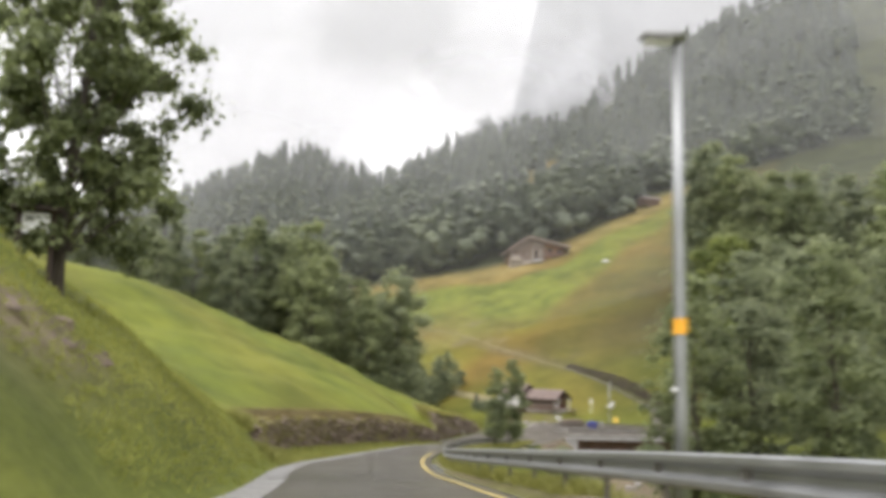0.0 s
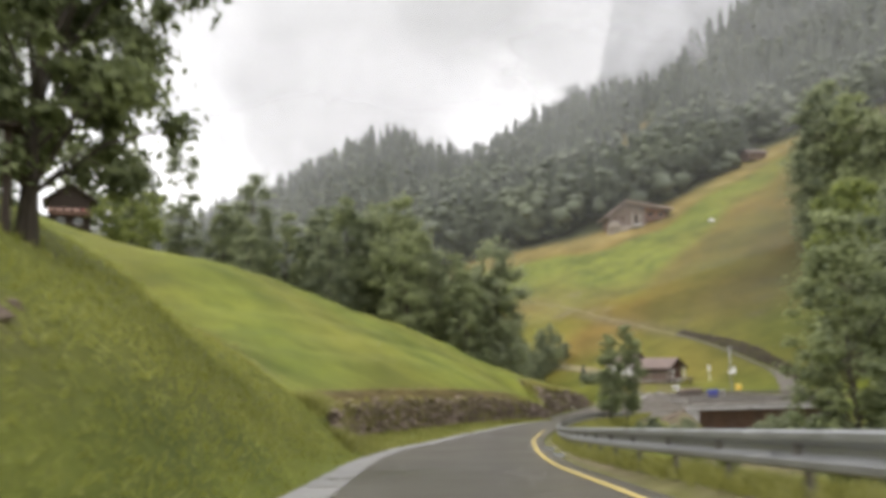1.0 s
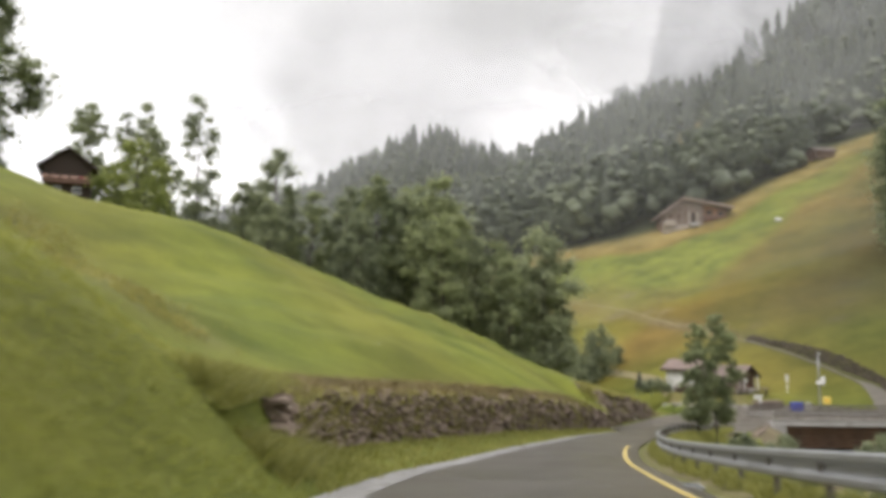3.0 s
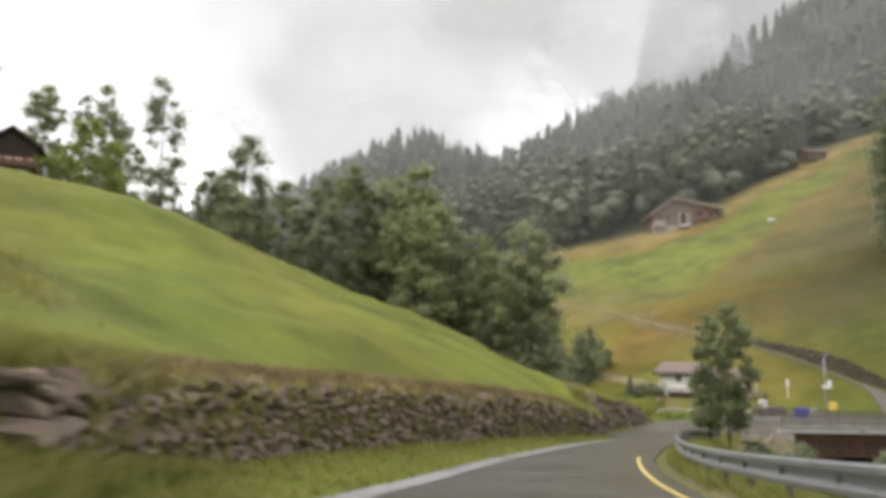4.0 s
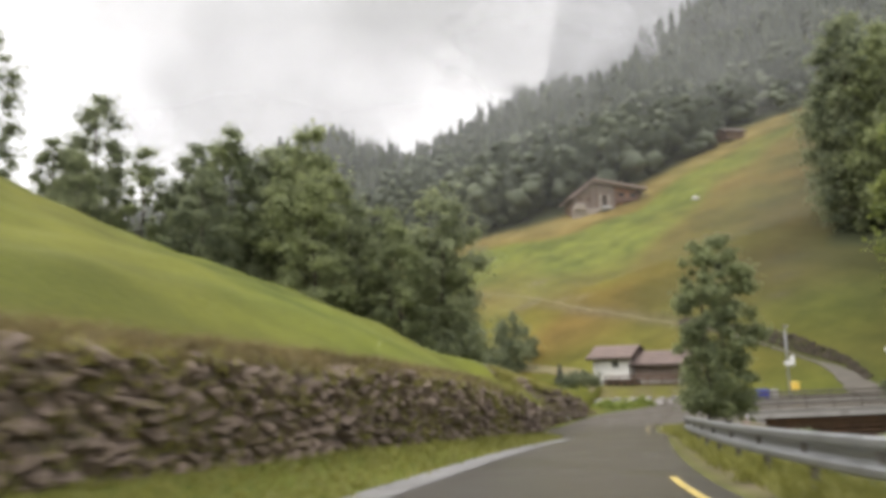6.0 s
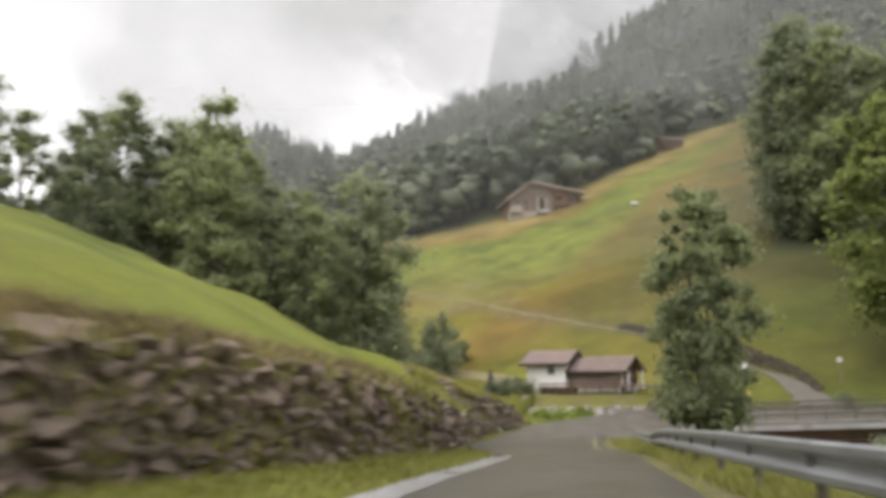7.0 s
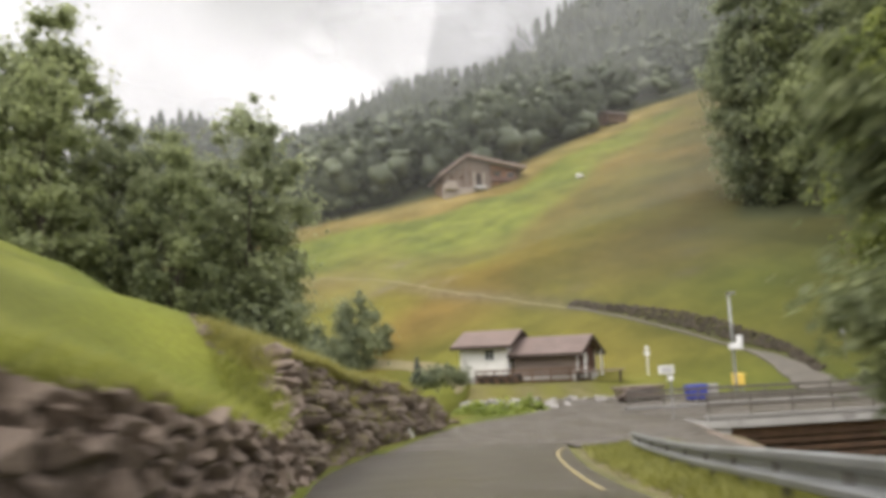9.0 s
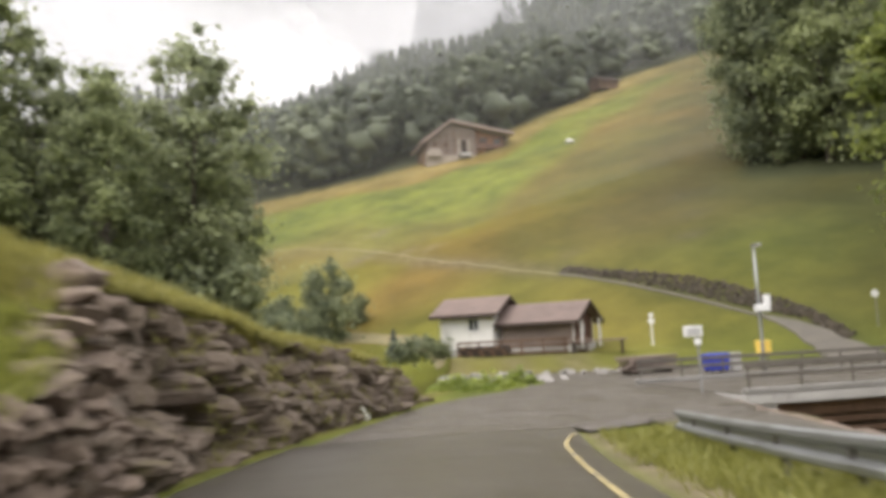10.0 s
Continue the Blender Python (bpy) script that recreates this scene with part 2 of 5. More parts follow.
def ground_material():
    m = bpy.data.materials.new("meadow_ground")
    m.use_nodes = True
    n, l = m.node_tree.nodes, m.node_tree.links
    b = n["Principled BSDF"]
    co = n.new("ShaderNodeTexCoord")

    def tex(scale, detail=5, stretch=None):
        t = n.new("ShaderNodeTexNoise")
        t.inputs["Scale"].default_value, t.inputs["Detail"].default_value = scale, detail
        if stretch:
            mp = n.new("ShaderNodeMapping")
            mp.inputs["Scale"].default_value = stretch
            mp.inputs["Rotation"].default_value = (0, 0, radians(-40))
            l.new(co.outputs["Object"], mp.inputs["Vector"])
            l.new(mp.outputs["Vector"], t.inputs["Vector"])
        else:
            l.new(co.outputs["Object"], t.inputs["Vector"])
        return t.outputs["Fac"]

    def ramp(fac, c0, c1, p0=0.3, p1=0.7):
        r = n.new("ShaderNodeValToRGB")
        r.color_ramp.elements[0].position, r.color_ramp.elements[1].position = p0, p1
        r.color_ramp.elements[0].color, r.color_ramp.elements[1].color = (*c0, 1), (*c1, 1)
        l.new(fac, r.inputs["Fac"])
        return r.outputs["Color"]

    def mixed(fac, a, c):
        x = n.new("ShaderNodeMix")
        x.data_type = "RGBA"
        l.new(fac, x.inputs["Factor"])
        l.new(a, x.inputs["A"])
        l.new(c, x.inputs["B"])
        return x.outputs["Result"]

    green = ramp(tex(0.35), GRASS[0], GRASS[1])
    fine = ramp(tex(9.0, 4), (0.74, 0.74, 0.7), (1.2, 1.2, 1.2), 0.25, 0.75)
    middle = ramp(tex(0.8, 6), (0.93, 0.93, 0.93), (1.06, 1.05, 1.05), 0.32, 0.68)
    dry = ramp(tex(0.05, 5, (0.7, 1.1, 1)), DRY[0], DRY[1], 0.3, 0.7)
    earth = ramp(tex(1.2), (0.07, 0.055, 0.035), (0.19, 0.155, 0.1))
    # woodland floor tone, also used for shade painted into the grass near trees
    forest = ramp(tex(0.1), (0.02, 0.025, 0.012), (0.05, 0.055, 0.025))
    at = n.new("ShaderNodeVertexColor")
    at.layer_name = "zone"
    sep = n.new("ShaderNodeSeparateColor")
    l.new(at.outputs["Color"], sep.inputs[0])
    c = mixed(sep.outputs["Red"], green, dry)
    c = mixed(at.outputs["Alpha"], c, ramp(tex(0.3, 6), (0.17, 0.135, 0.045), (0.27, 0.215, 0.085)))
    mu = n.new("ShaderNodeMix")
    mu.data_type, mu.blend_type = "RGBA", "MULTIPLY"
    mu.inputs["Factor"].default_value = 1.0
    l.new(c, mu.inputs["A"])
    l.new(fine, mu.inputs["B"])
    mu2 = n.new("ShaderNodeMix")
    mu2.data_type, mu2.blend_type = "RGBA", "MULTIPLY"
    mu2.inputs["Factor"].default_value = 1.0
    l.new(mu.outputs["Result"], mu2.inputs["A"])
    l.new(middle, mu2.inputs["B"])
    mottle = ramp(tex(0.13, 7), (0.6, 0.63, 0.55), (1.06, 1.04, 1.02), 0.36, 0.6)
    mu3 = n.new("ShaderNodeMix")
    mu3.data_type, mu3.blend_type = "RGBA", "MULTIPLY"
    mu3.inputs["Factor"].default_value = 0.8
    l.new(mu2.outputs["Result"], mu3.inputs["A"])
    l.new(mottle, mu3.inputs["B"])
    mu2 = mu3
    c = mixed(sep.outputs["Green"], mu2.outputs["Result"], earth)
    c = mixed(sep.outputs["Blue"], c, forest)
    l.new(c, b.inputs["Base Color"])
    b.inputs["Roughness"].default_value = 0.9
    b.inputs["Specular IOR Level"].default_value = 0.2
    bp = n.new("ShaderNodeBump")
    bp.inputs["Strength"].default_value, bp.inputs["Distance"].default_value = 0.5, 0.08
    l.new(tex(5.0, 6), bp.inputs["Height"])
    l.new(bp.outputs["Normal"], b.inputs["Normal"])
    return m


GRASS = ((0.083, 0.112, 0.015), (0.145, 0.169, 0.025))
DRY = ((0.118, 0.095, 0.02), (0.17, 0.114, 0.03))
M_GROUND = ground_material()
M_TRACK = material("track_gravel", (0.075, 0.068, 0.056), (0.15, 0.135, 0.112), 1.0, 0.85, 0.4, 14)
M_PALEPATH = material("worn_path", (0.11, 0.1, 0.04), (0.24, 0.2, 0.11), 0.4, 0.9, 0.4, 10)
M_DARKROCK = material("dark_cutting_stone", (0.035, 0.028, 0.02), (0.1, 0.082, 0.058), 0.6, 0.9, 0.5, 8, island=0.3)
M_BASE = material("stained_masonry", (0.2, 0.165, 0.14), (0.42, 0.37, 0.32), 0.8, 0.9, 0.3, 8)
M_RAILDARK = material("dark_iron", (0.06, 0.054, 0.045), (0.14, 0.125, 0.105), 2, 0.7, 0.2)
M_DARKCONCRETE = material("stained_concrete", (0.13, 0.125, 0.115), (0.26, 0.25, 0.235), 0.9, 0.85, 0.3, 20)

# ---- shape helpers ----


def mesh_object(name, verts, faces, mat, parent=None, label="", smooth=False):
    me = bpy.data.meshes.new(name)
    me.from_pydata([tuple(v) for v in verts], [], [tuple(f) for f in faces])
    me.update()
    if mat:
        me.materials.append(mat)
    if smooth:
        me.polygons.foreach_set("use_smooth", [True] * len(me.polygons))
    ob = new(name, me)
    if parent:
        ob.parent = parent
    if label:
        tagged(ob, label)
    return ob


def part(name, bm, mat, parent=None, label="", smooth=False):
    me = bpy.data.meshes.new(name)
    bm.to_mesh(me)
    bm.free()
    me.materials.append(mat)
    if smooth:
        me.polygons.foreach_set("use_smooth", [True] * len(me.polygons))
    ob = new(name, me)
    if parent:
        ob.parent = parent
    if label:
        tagged(ob, label)
    return ob


def thing(name, m, label, category, group="", kind=""):
    ob = new(name)
    ob.matrix_basis = m
    return tagged(ob, label, category, group, kind)


def box(bm, size, at, rot=(0, 0, 0), bevel=0.0):
    m = pose(*at, *rot) @ Matrix.Diagonal((*size, 1))
    out = bmesh.ops.create_cube(bm, size=1, matrix=m)
    if bevel:
        edges = list({e for v in out["verts"] for e in v.link_edges})
        bmesh.ops.bevel(bm, geom=edges, offset=bevel, segments=1, affect="EDGES")
    return bm


def boxes(*specs, bevel=0.0):
    bm = bmesh.new()
    for s in specs:
        box(bm, *s, bevel=bevel)
    return bm


def tube(bm, pts, radii, sides=8):
    """A tapered tube along points."""
    rings = []
    for i, p in enumerate(pts):
        a, b = Vector(pts[max(i - 1, 0)]), Vector(pts[min(i + 1, len(pts) - 1)])
        q = (b - a).to_track_quat("Z", "X")
        rings.append([bm.verts.new(Vector(p) + q @ Vector((math.cos(t) * radii[i], math.sin(t) * radii[i], 0)))
                      for t in [2 * math.pi * k / sides for k in range(sides)]])
    for r0, r1 in zip(rings, rings[1:]):
        for k in range(sides):
            bm.faces.new((r0[k], r0[(k + 1) % sides], r1[(k + 1) % sides], r1[k]))
    bm.faces.new(rings[-1])
    bm.faces.new(rings[0][::-1])
    return bm


def knots(*pairs):
    """A smooth curve through (place, value) pairs."""
    px, pv = np.array(pairs, float).T
    slope = np.gradient(pv, px)

    def value(t):
        t = np.clip(np.asarray(t, float), px[0], px[-1])
        i = np.clip(np.searchsorted(px, t) - 1, 0, len(px) - 2)
        h = px[i + 1] - px[i]
        u = (t - px[i]) / h
        return ((2 * u**3 - 3 * u**2 + 1) * pv[i] + (u**3 - 2 * u**2 + u) * h * slope[i]
                + (3 * u**2 - 2 * u**3) * pv[i + 1] + (u**3 - u**2) * h * slope[i + 1])
    return value


def step(a, b, t):
    u = np.clip((t - a) / (b - a), 0, 1)
    return u * u * (3 - 2 * u)


def smax(a, b, k):
    h = np.clip(0.5 + 0.5 * (a - b) / k, 0, 1)
    return b + (a - b) * h + k * h * (1 - h)


# ---- the lie of the land ----
Z_ROAD = knots((-60, 5.6), (-20, 2.0), (-7.7, 0.83), (0.5, 0.07), (6.7, -0.56), (16.5, -1.54), (23.2, -2.21), (34.5, -3.19), (42.3, -3.72),
               (50, -4.2), (57.3, -4.76), (60.8, -5.08), (67, -5.66), (72, -5.98), (77, -6.2), (84, -6.38), (90, -6.4), (130, -6.4))
X_LEFT = knots((-60, -0.2), (-10, -0.3), (0, -0.45), (8, -0.65), (12, -0.9), (16, -1.15), (23, -1.3), (27, -1.1), (31, -0.45), (35, 0.2), (40, 1.3), (45, 2.75), (50, 4.4), (57, 6.6),
               (61, 7.4), (66, 7.95), (72, 8.6), (78, 10.2), (83, 12.0), (90, 15.2), (96, 18), (130, 26))
X_WALL = knots((-60, -1.2), (10, -1.9), (20, -2.05), (22, -2.35), (25, -2.85), (28, -3.3), (34, -3.25), (40, -1.8), (46, 0.6), (51.5, 3.2), (57, 5.5), (60.2, 6.4),
               (66, 7.25), (72, 8.0), (78, 9.6), (82.8, 11.4), (89.3, 14.5), (96, 17), (130, 25))
X_LINE = knots((-60, 3.6), (0, 3.6), (8, 3.4), (14, 3.2), (20, 3.35), (26, 3.65), (31, 3.95), (36, 4.5), (40, 5.1), (44, 6.0), (50, 7.6), (58, 9.9), (66, 12.0), (72, 13.55), (77, 15.0), (130, 28))
X_RAIL = knots((-60, 4.5), (-8, 4.6), (1.5, 4.5), (7, 4.3), (12, 4.1), (18, 4.2), (24, 4.45), (30, 4.85), (35, 5.4), (40, 6.2), (46, 7.5), (52, 9.1), (58, 11.0), (63.5, 12.9), (67, 14.1), (71, 15.3), (130, 30))
H_RAIL = knots((-60, 0.72), (12, 0.72), (24, 0.66), (34, 0.62), (44, 0.6), (54, 0.56), (62, 0.52), (70, 0.48), (75, 0.45), (130, 0.45))
MEADOW_EDGE = knots((-400, 230), (-60, 218), (2, 213), (12, 209), (33, 201.5), (54, 209), (65, 216), (86, 233), (114, 238), (400, 260))
WOOD_EDGE = knots((-60, 40), (60, 40), (90, 52), (105, 66), (122, 66), (130, 60), (138, 56), (146, 64), (180, 92), (230, 122), (600, 300))
RIDGE = knots((-900, 80), (-300, 80), (-116, 96), (-75, 118), (-50, 128), (-25, 120), (-2, 112), (19, 118), (58, 143), (97, 153), (114, 157), (150, 182), (185, 205), (300, 270), (900, 420))


# swells and hollows of the near meadow: place and height
HUMPS = [(-27, 38, 1.0), (-19, 38, -1.7), (-11, 38, -0.75), (-36, 60, 0.57), (-27, 60, -0.22), (-19, 60, 1.55), (-4, 60, 0.38), (3, 60, 0.27),
         (-56, 84, -0.34), (-46, 84, -1.23), (-36, 84, -1.54), (-19, 84, 0.31), (-11, 84, -0.43), (-4, 84, 0.34), (3, 84, -0.73)]
# height of the retaining wall and the rock beyond it over the lane
WALL_H = knots((-60, 1.0), (20, 1.0), (25, 1.25), (31, 1.52), (39, 1.68), (50, 1.55), (58, 1.25), (64, 1.03), (68, 1.0), (69.3, 1.45), (70.8, 2.3), (75, 2.4), (78, 2.2), (80, 1.85), (85, 1.45), (88.5, 0.75), (90, 0.3), (130, 0.3))


def hump(x, y):
    z = sum(h * np.exp(-((x - a) / 6.5) ** 2 - ((y - b) / 15) ** 2) for a, b, h in HUMPS)
    return z * np.clip((X_WALL(y) - 0.6 - x) / 5, 0, 1)


def hill_left(x, y):
    x = np.maximum(x, -62 + 0 * y)
    low = -1.1 - 0.41 * (x + 3.6) + 0.05 * (np.minimum(y, 110) - 28)
    low = low + 0.14 * np.clip(28 - y, 0, 8) * step(-14, -6, x)
    return low - 0.05 * np.maximum(0, -10 - x)


def hill_far(x, y):
    q = 0.296 * x + 0.3515 * y - 54.3
    return q - 0.02 * np.maximum(0, q - 32)


def ground_z(x, y):
    x, y = np.broadcast_arrays(np.asarray(x, float), np.asarray(y, float))
    zr, xl, xw, xg = Z_ROAD(y), X_LEFT(y), X_WALL(y), X_RAIL(y)
    wave = 0.10 * np.sin(0.55 * x + 0.31 * y) * np.sin(0.23 * y - 0.4 * x) + 0.06 * np.sin(1.3 * x - 0.7 * y + 1.0) + 0.05 * np.sin(0.9 * y + 2.1 * x)
    # left: verge, wall, meadow
    wild = step(68.5, 71.5, y)
    d = xw - 0.45 - 0.75 * wild - x
    base = 0.26 - 0.12 * step(44, 60, y) - 0.12 * step(59, 65, y)
    verge = zr - 0.06 + (base + 0.06) * np.clip((xl - x) / np.maximum(xl - xw, 0.2), 0, 1)
    over = hill_left(xw, y)
    top = np.minimum(over, zr + WALL_H(y))
    meadow = hill_left(x, y) - (over - top) * (1 - step(0, 6, d)) + wave * step(0.5, 4, d) + hump(x, y)
    meadow = meadow + 0.25 * step(67.5, 70, y) * (1 - step(77, 83, y)) * step(0.3, 1.5, d) * (1 - step(2.0, 4.0, d))
    fall = 5.5 * step(86, 110, y)
    left = np.where(d < 0, verge, meadow - fall)
    # the steep grassy bank before the wall, which sinks back into the meadow
    b = np.maximum(xl - x - 0.3, 0)
    bank = zr - 0.05 + 0.36 * b + 3.7 * (1 - np.exp(-b / 3.5)) + 1.4 * wave * step(0.4, 2, b) + 0.2 * np.sin(0.8 * y + 0.5 * x) * step(1.5, 4, b)
    far_in = step(1.5, 7, d)
    w = 1 - step(13 - 5 * far_in, 27 + 16.5 * far_in, y)
    left = bank * w + left * (1 - w)
    # right: verge, rail, river bank
    up = np.maximum(H_RAIL(y) - 0.62, -0.06)
    edge = X_LINE(y) + 0.6
    v = zr - 0.06 + (up + 0.06) * np.clip((x - edge) / np.maximum(xg - edge, 0.3), 0, 1)
    lip = xg + 0.5 + np.maximum(17.7 + 0.361 * (y - 69.5) - xg - 0.5, 0) * step(63, 69, y)
    out = np.maximum(x - lip, 0)
    floor = np.maximum(zr - 3.6, -9.4)
    bankr = np.maximum(v - 0.62 * out, floor)
    right = smax(bankr, floor + 0.42 * (x - xg - 16), 1.0) + wave * step(0, 3, out)
    right = right + (-6.46 - right) * step(75.5, 79, y)
    z = np.where(x < xl, left, np.where(x < edge, zr - 0.06, right))
    z = np.where((y > 83) & (x >= xl), -6.46, z)
    chan = step(22.0, 25, x) * (1 - step(36, 39.5, x)) * (1 - step(91, 93, y)) * step(66, 80, y)
    z = z + (np.minimum(z, -9.3) - z) * chan
    # terrace of the small house, then the far slope
    ter = step(106, 108.5, y) * step(15.5, 17.5, x) * (1 - step(33, 36, x))
    z = np.where(y > 100, z + 1.0 * ter, z)
    q = hill_far(x, y)
    zq = smax(z, q, 1.2) + 0.8 * wave * step(-4, 4, q)
    zq = zq - 1.6 * np.exp(-((x - 47.5) / 6.5) ** 2 - ((y - 193) / 6.0) ** 2)
    far = step(92, 100, y + 0.25 * np.maximum(0, x - 45))
    z = z + (zq - z) * far
    u = np.clip((y - 240) / 276, 0, 1)
    z = z + np.where(y > 240, (RIDGE(x) - hill_far(x, 516.0)) * u + (hill_far(x, 516.0) - hill_far(x, np.maximum(y, 516.0))), 0)
    return z - 0.45 * np.maximum(0, y - 530)


def gz(x, y):
    return float(ground_z(x, y))


def axis(*runs):
    out = []
    for a, b, n in runs:
        out += list(np.linspace(a, b, n, endpoint=False))
    return np.array(out + [runs[-1][1]])


SCAR = [(33.9, 129.0), (27.0, 142), (17.2, 161.5), (9, 172)]


# small open pastures in the woods
CLEARINGS = [(65, 322, 6, 34), (78, 345, 6, 32), (127, 288, 9, 12)]


def build_ground():
    xs = axis((-1600, -200, 14), (-200, -60, 20), (-60, -16, 36), (-16, 32, 96), (32, 70, 46), (70, 160, 36), (160, 400, 20), (400, 1600, 12))
    ys = axis((-220, -40, 9), (-40, -16, 8), (-16, 96, 186), (96, 130, 40), (130, 236, 84), (236, 260, 8), (260, 600, 34), (600, 2200, 12))
    gx, gy = np.meshgrid(xs, ys)
    z = ground_z(gx, gy)
    nx, ny = len(xs), len(ys)
    verts = np.stack([gx.ravel(), gy.ravel(), z.ravel()], 1)
    i = np.arange(nx * (ny - 1)).reshape(ny - 1, nx)[:, :-1].ravel()
    faces = np.stack([i, i + 1, i + 1 + nx, i + nx], 1)
    ob = mesh_object("ground", verts.tolist(), faces.tolist(), M_GROUND, smooth=True)
    x, y = gx.ravel(), gy.ravel()
    q = hill_far(x, y)
    wob = 3 * np.sin(0.13 * x) + 2 * np.sin(0.31 * x + 1)
    edge_gap = MEADOW_EDGE(x) - y + 0.5 * wob
    ripe = (1 - step(9, 15, edge_gap)) * (1 - 0.4 * step(50, 62, x))
    brown = step(-3, 5, x - 0.94 * (y - 150.6) - 29 + 0.5 * wob) * step(120, 142, y + 0.4 * wob) * (0.85 + 0.15 * np.sin(0.15 * x + 0.2 * y))
    belt = step(11, 15, edge_gap) * (1 - step(34, 44, edge_gap + 0.8 * wob)) * (1 - np.clip(brown, 0, 1))
    upper = step(62, 80, x) * step(150, 170, y)
    low_dry = np.exp(-((y + x - 176 + 0.6 * wob) / 8) ** 2) * (1 - step(26, 36, x))
    dry = step(95, 112, y) * np.clip(0.42 + 0.7 * ripe - 0.34 * belt + 0.55 * brown + 0.12 * upper + 0.4 * low_dry + 0.2 * np.sin(0.2 * x + 1) * np.sin(0.17 * y), 0, 1)
    near = 0.16 + 0.1 * np.sin(0.4 * x + 0.2 * y) + (0.25 - 0.17 * step(45, 58, y) + 0.3 * step(69, 72, y)) * np.exp(-((X_WALL(y) - 1.0 - x) / 1.0) ** 2) * step(21, 28, y)
    dry = np.clip(np.maximum(dry, np.where((x < X_WALL(y)) & (y < 100), near, 0.1)), 0, 1)
    earth = np.exp(-((x - X_LINE(y) - 0.9) / 0.35) ** 2) * (y < 78) + np.clip(-(z.ravel() + 7.4), 0, 1) * (y > 40) * (y < 95)
    earth = np.clip(earth + 0.8 * np.exp(-((x + 3.0) / 0.9) ** 2 - ((y - 1.0) / 2.2) ** 2), 0, 1)
    earth = np.clip(earth + 0.95 * np.exp(-((x + 2.75) / 0.55) ** 2 - ((y - 3.2) / 1.7) ** 4), 0, 1)
    earth = np.maximum(earth, 0.55 * step(97, 100, y) * (1 - step(109, 113, y)) * step(15, 18, x) * (1 - step(27, 31, x)) * (0.6 + 0.4 * np.sin(1.7 * x) * np.sin(1.3 * y)))
    earth = np.maximum(earth, 0.9 * (x > X_RAIL(y) + 0.4) * step(63, 67, y) * (1 - step(83, 85, y)) * (x < 23))
    earth = np.maximum(earth, (0.7 - 0.4 * step(38, 50, y)) * np.exp(-((X_WALL(y) - 0.55 - x) / 0.5) ** 2) * step(24.5, 27, y) * (1 - step(57, 61, y) * (1 - step(68.5, 71, y))) * (1 - step(86, 90, y)))
    tt = np.clip(((x + 21) * 13 - (y - 45) * 14) / (169 + 196), 0, 1)
    weeds = np.exp(-(np.hypot(x + 21 - 13 * tt, y - 45 + 14 * tt) / 1.6) ** 2)
    earth = np.clip(earth + 0.4 * weeds * (0.6 + 0.4 * np.sin(2.1 * x + 1.3 * y)), 0, 1)
    for px, py, pr in ((51.6, 138.5, 1.3), (53.5, 137, 0.9), (19.1, 153.4, 1.5), (24, 151, 1.2), (26.2, 149.1, 1.0), (22.3, 163, 1.2), (36.5, 133, 0.8), (49, 132, 1.1), (46, 127.5, 0.9)):
        earth = np.maximum(earth, 0.6 * np.exp(-((x - px) / pr / 1.6) ** 2 - ((y - py) / pr) ** 2))
    cutting = 0 * x
    cut = np.array([(42.5, 104), (42.6, 107.5), (41.2, 112), (38.8, 120), (34.8, 129.4)])
    for (ax, ay), (bx, by) in zip(cut, cut[1:]):
        tt = np.clip(((x - ax) * (bx - ax) + (y - ay) * (by - ay)) / ((bx - ax) ** 2 + (by - ay) ** 2), 0, 1)
        cutting = np.maximum(cutting, 0.75 * np.exp(-(np.hypot(x - ax - tt * (bx - ax), y - ay - tt * (by - ay)) / 1.7) ** 2))
    for (ax, ay), (bx, by) in zip(SCAR, SCAR[1:]):
        tt = np.clip(((x - ax) * (bx - ax) + (y - ay) * (by - ay)) / ((bx - ax) ** 2 + (by - ay) ** 2), 0, 1)
        gap = np.hypot(x - ax - tt * (bx - ax), y - ay - tt * (by - ay))
        earth = np.maximum(earth, 0.65 * np.exp(-(gap / 1.6) ** 2) * (0.55 + 0.45 * np.sin(0.7 * x + 0.5 * y)))
    # woodland floor; the 0.75 term paints the wood's shade onto the meadow beside it
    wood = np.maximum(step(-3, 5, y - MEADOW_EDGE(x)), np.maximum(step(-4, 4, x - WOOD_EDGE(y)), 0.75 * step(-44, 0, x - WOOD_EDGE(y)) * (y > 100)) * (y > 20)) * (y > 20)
    col = np.ones((nx * ny, 4), np.float32)
    # shade of the bank tree, put into the ground colour of the near bank
    bank_shade = (x < X_LEFT(y) - 0.4) * (1 - step(-1.5, 1.0, y - 45 + 1.077 * (x + 21))) * (y < 46)
    col[:, 0], col[:, 1], col[:, 2] = dry, earth, np.maximum(np.maximum(wood, cutting), bank_shade * (1 - step(8, 19, y)) * (0.2 + 0.1 * np.sin(0.9 * x) * np.sin(0.7 * y)))
    col[:, 3] = 0.8 * (1 - step(7, 13, edge_gap)) * step(95, 112, y) * (1 - step(-6, 0, x - WOOD_EDGE(y))) * (0.75 + 0.25 * np.sin(0.3 * x + 0.5 * y))
    for cx, cy, rx, ry in CLEARINGS:
        col[:, 2] *= 1 - np.exp(-(((x - cx) / rx) ** 2 + ((y - cy) / ry) ** 2) ** 2)
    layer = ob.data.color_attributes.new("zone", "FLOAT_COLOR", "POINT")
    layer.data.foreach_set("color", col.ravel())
    return tagged(ob, "grassy valley slopes with mown meadows and woodland floor", "ground", kind="structure")


build_ground()


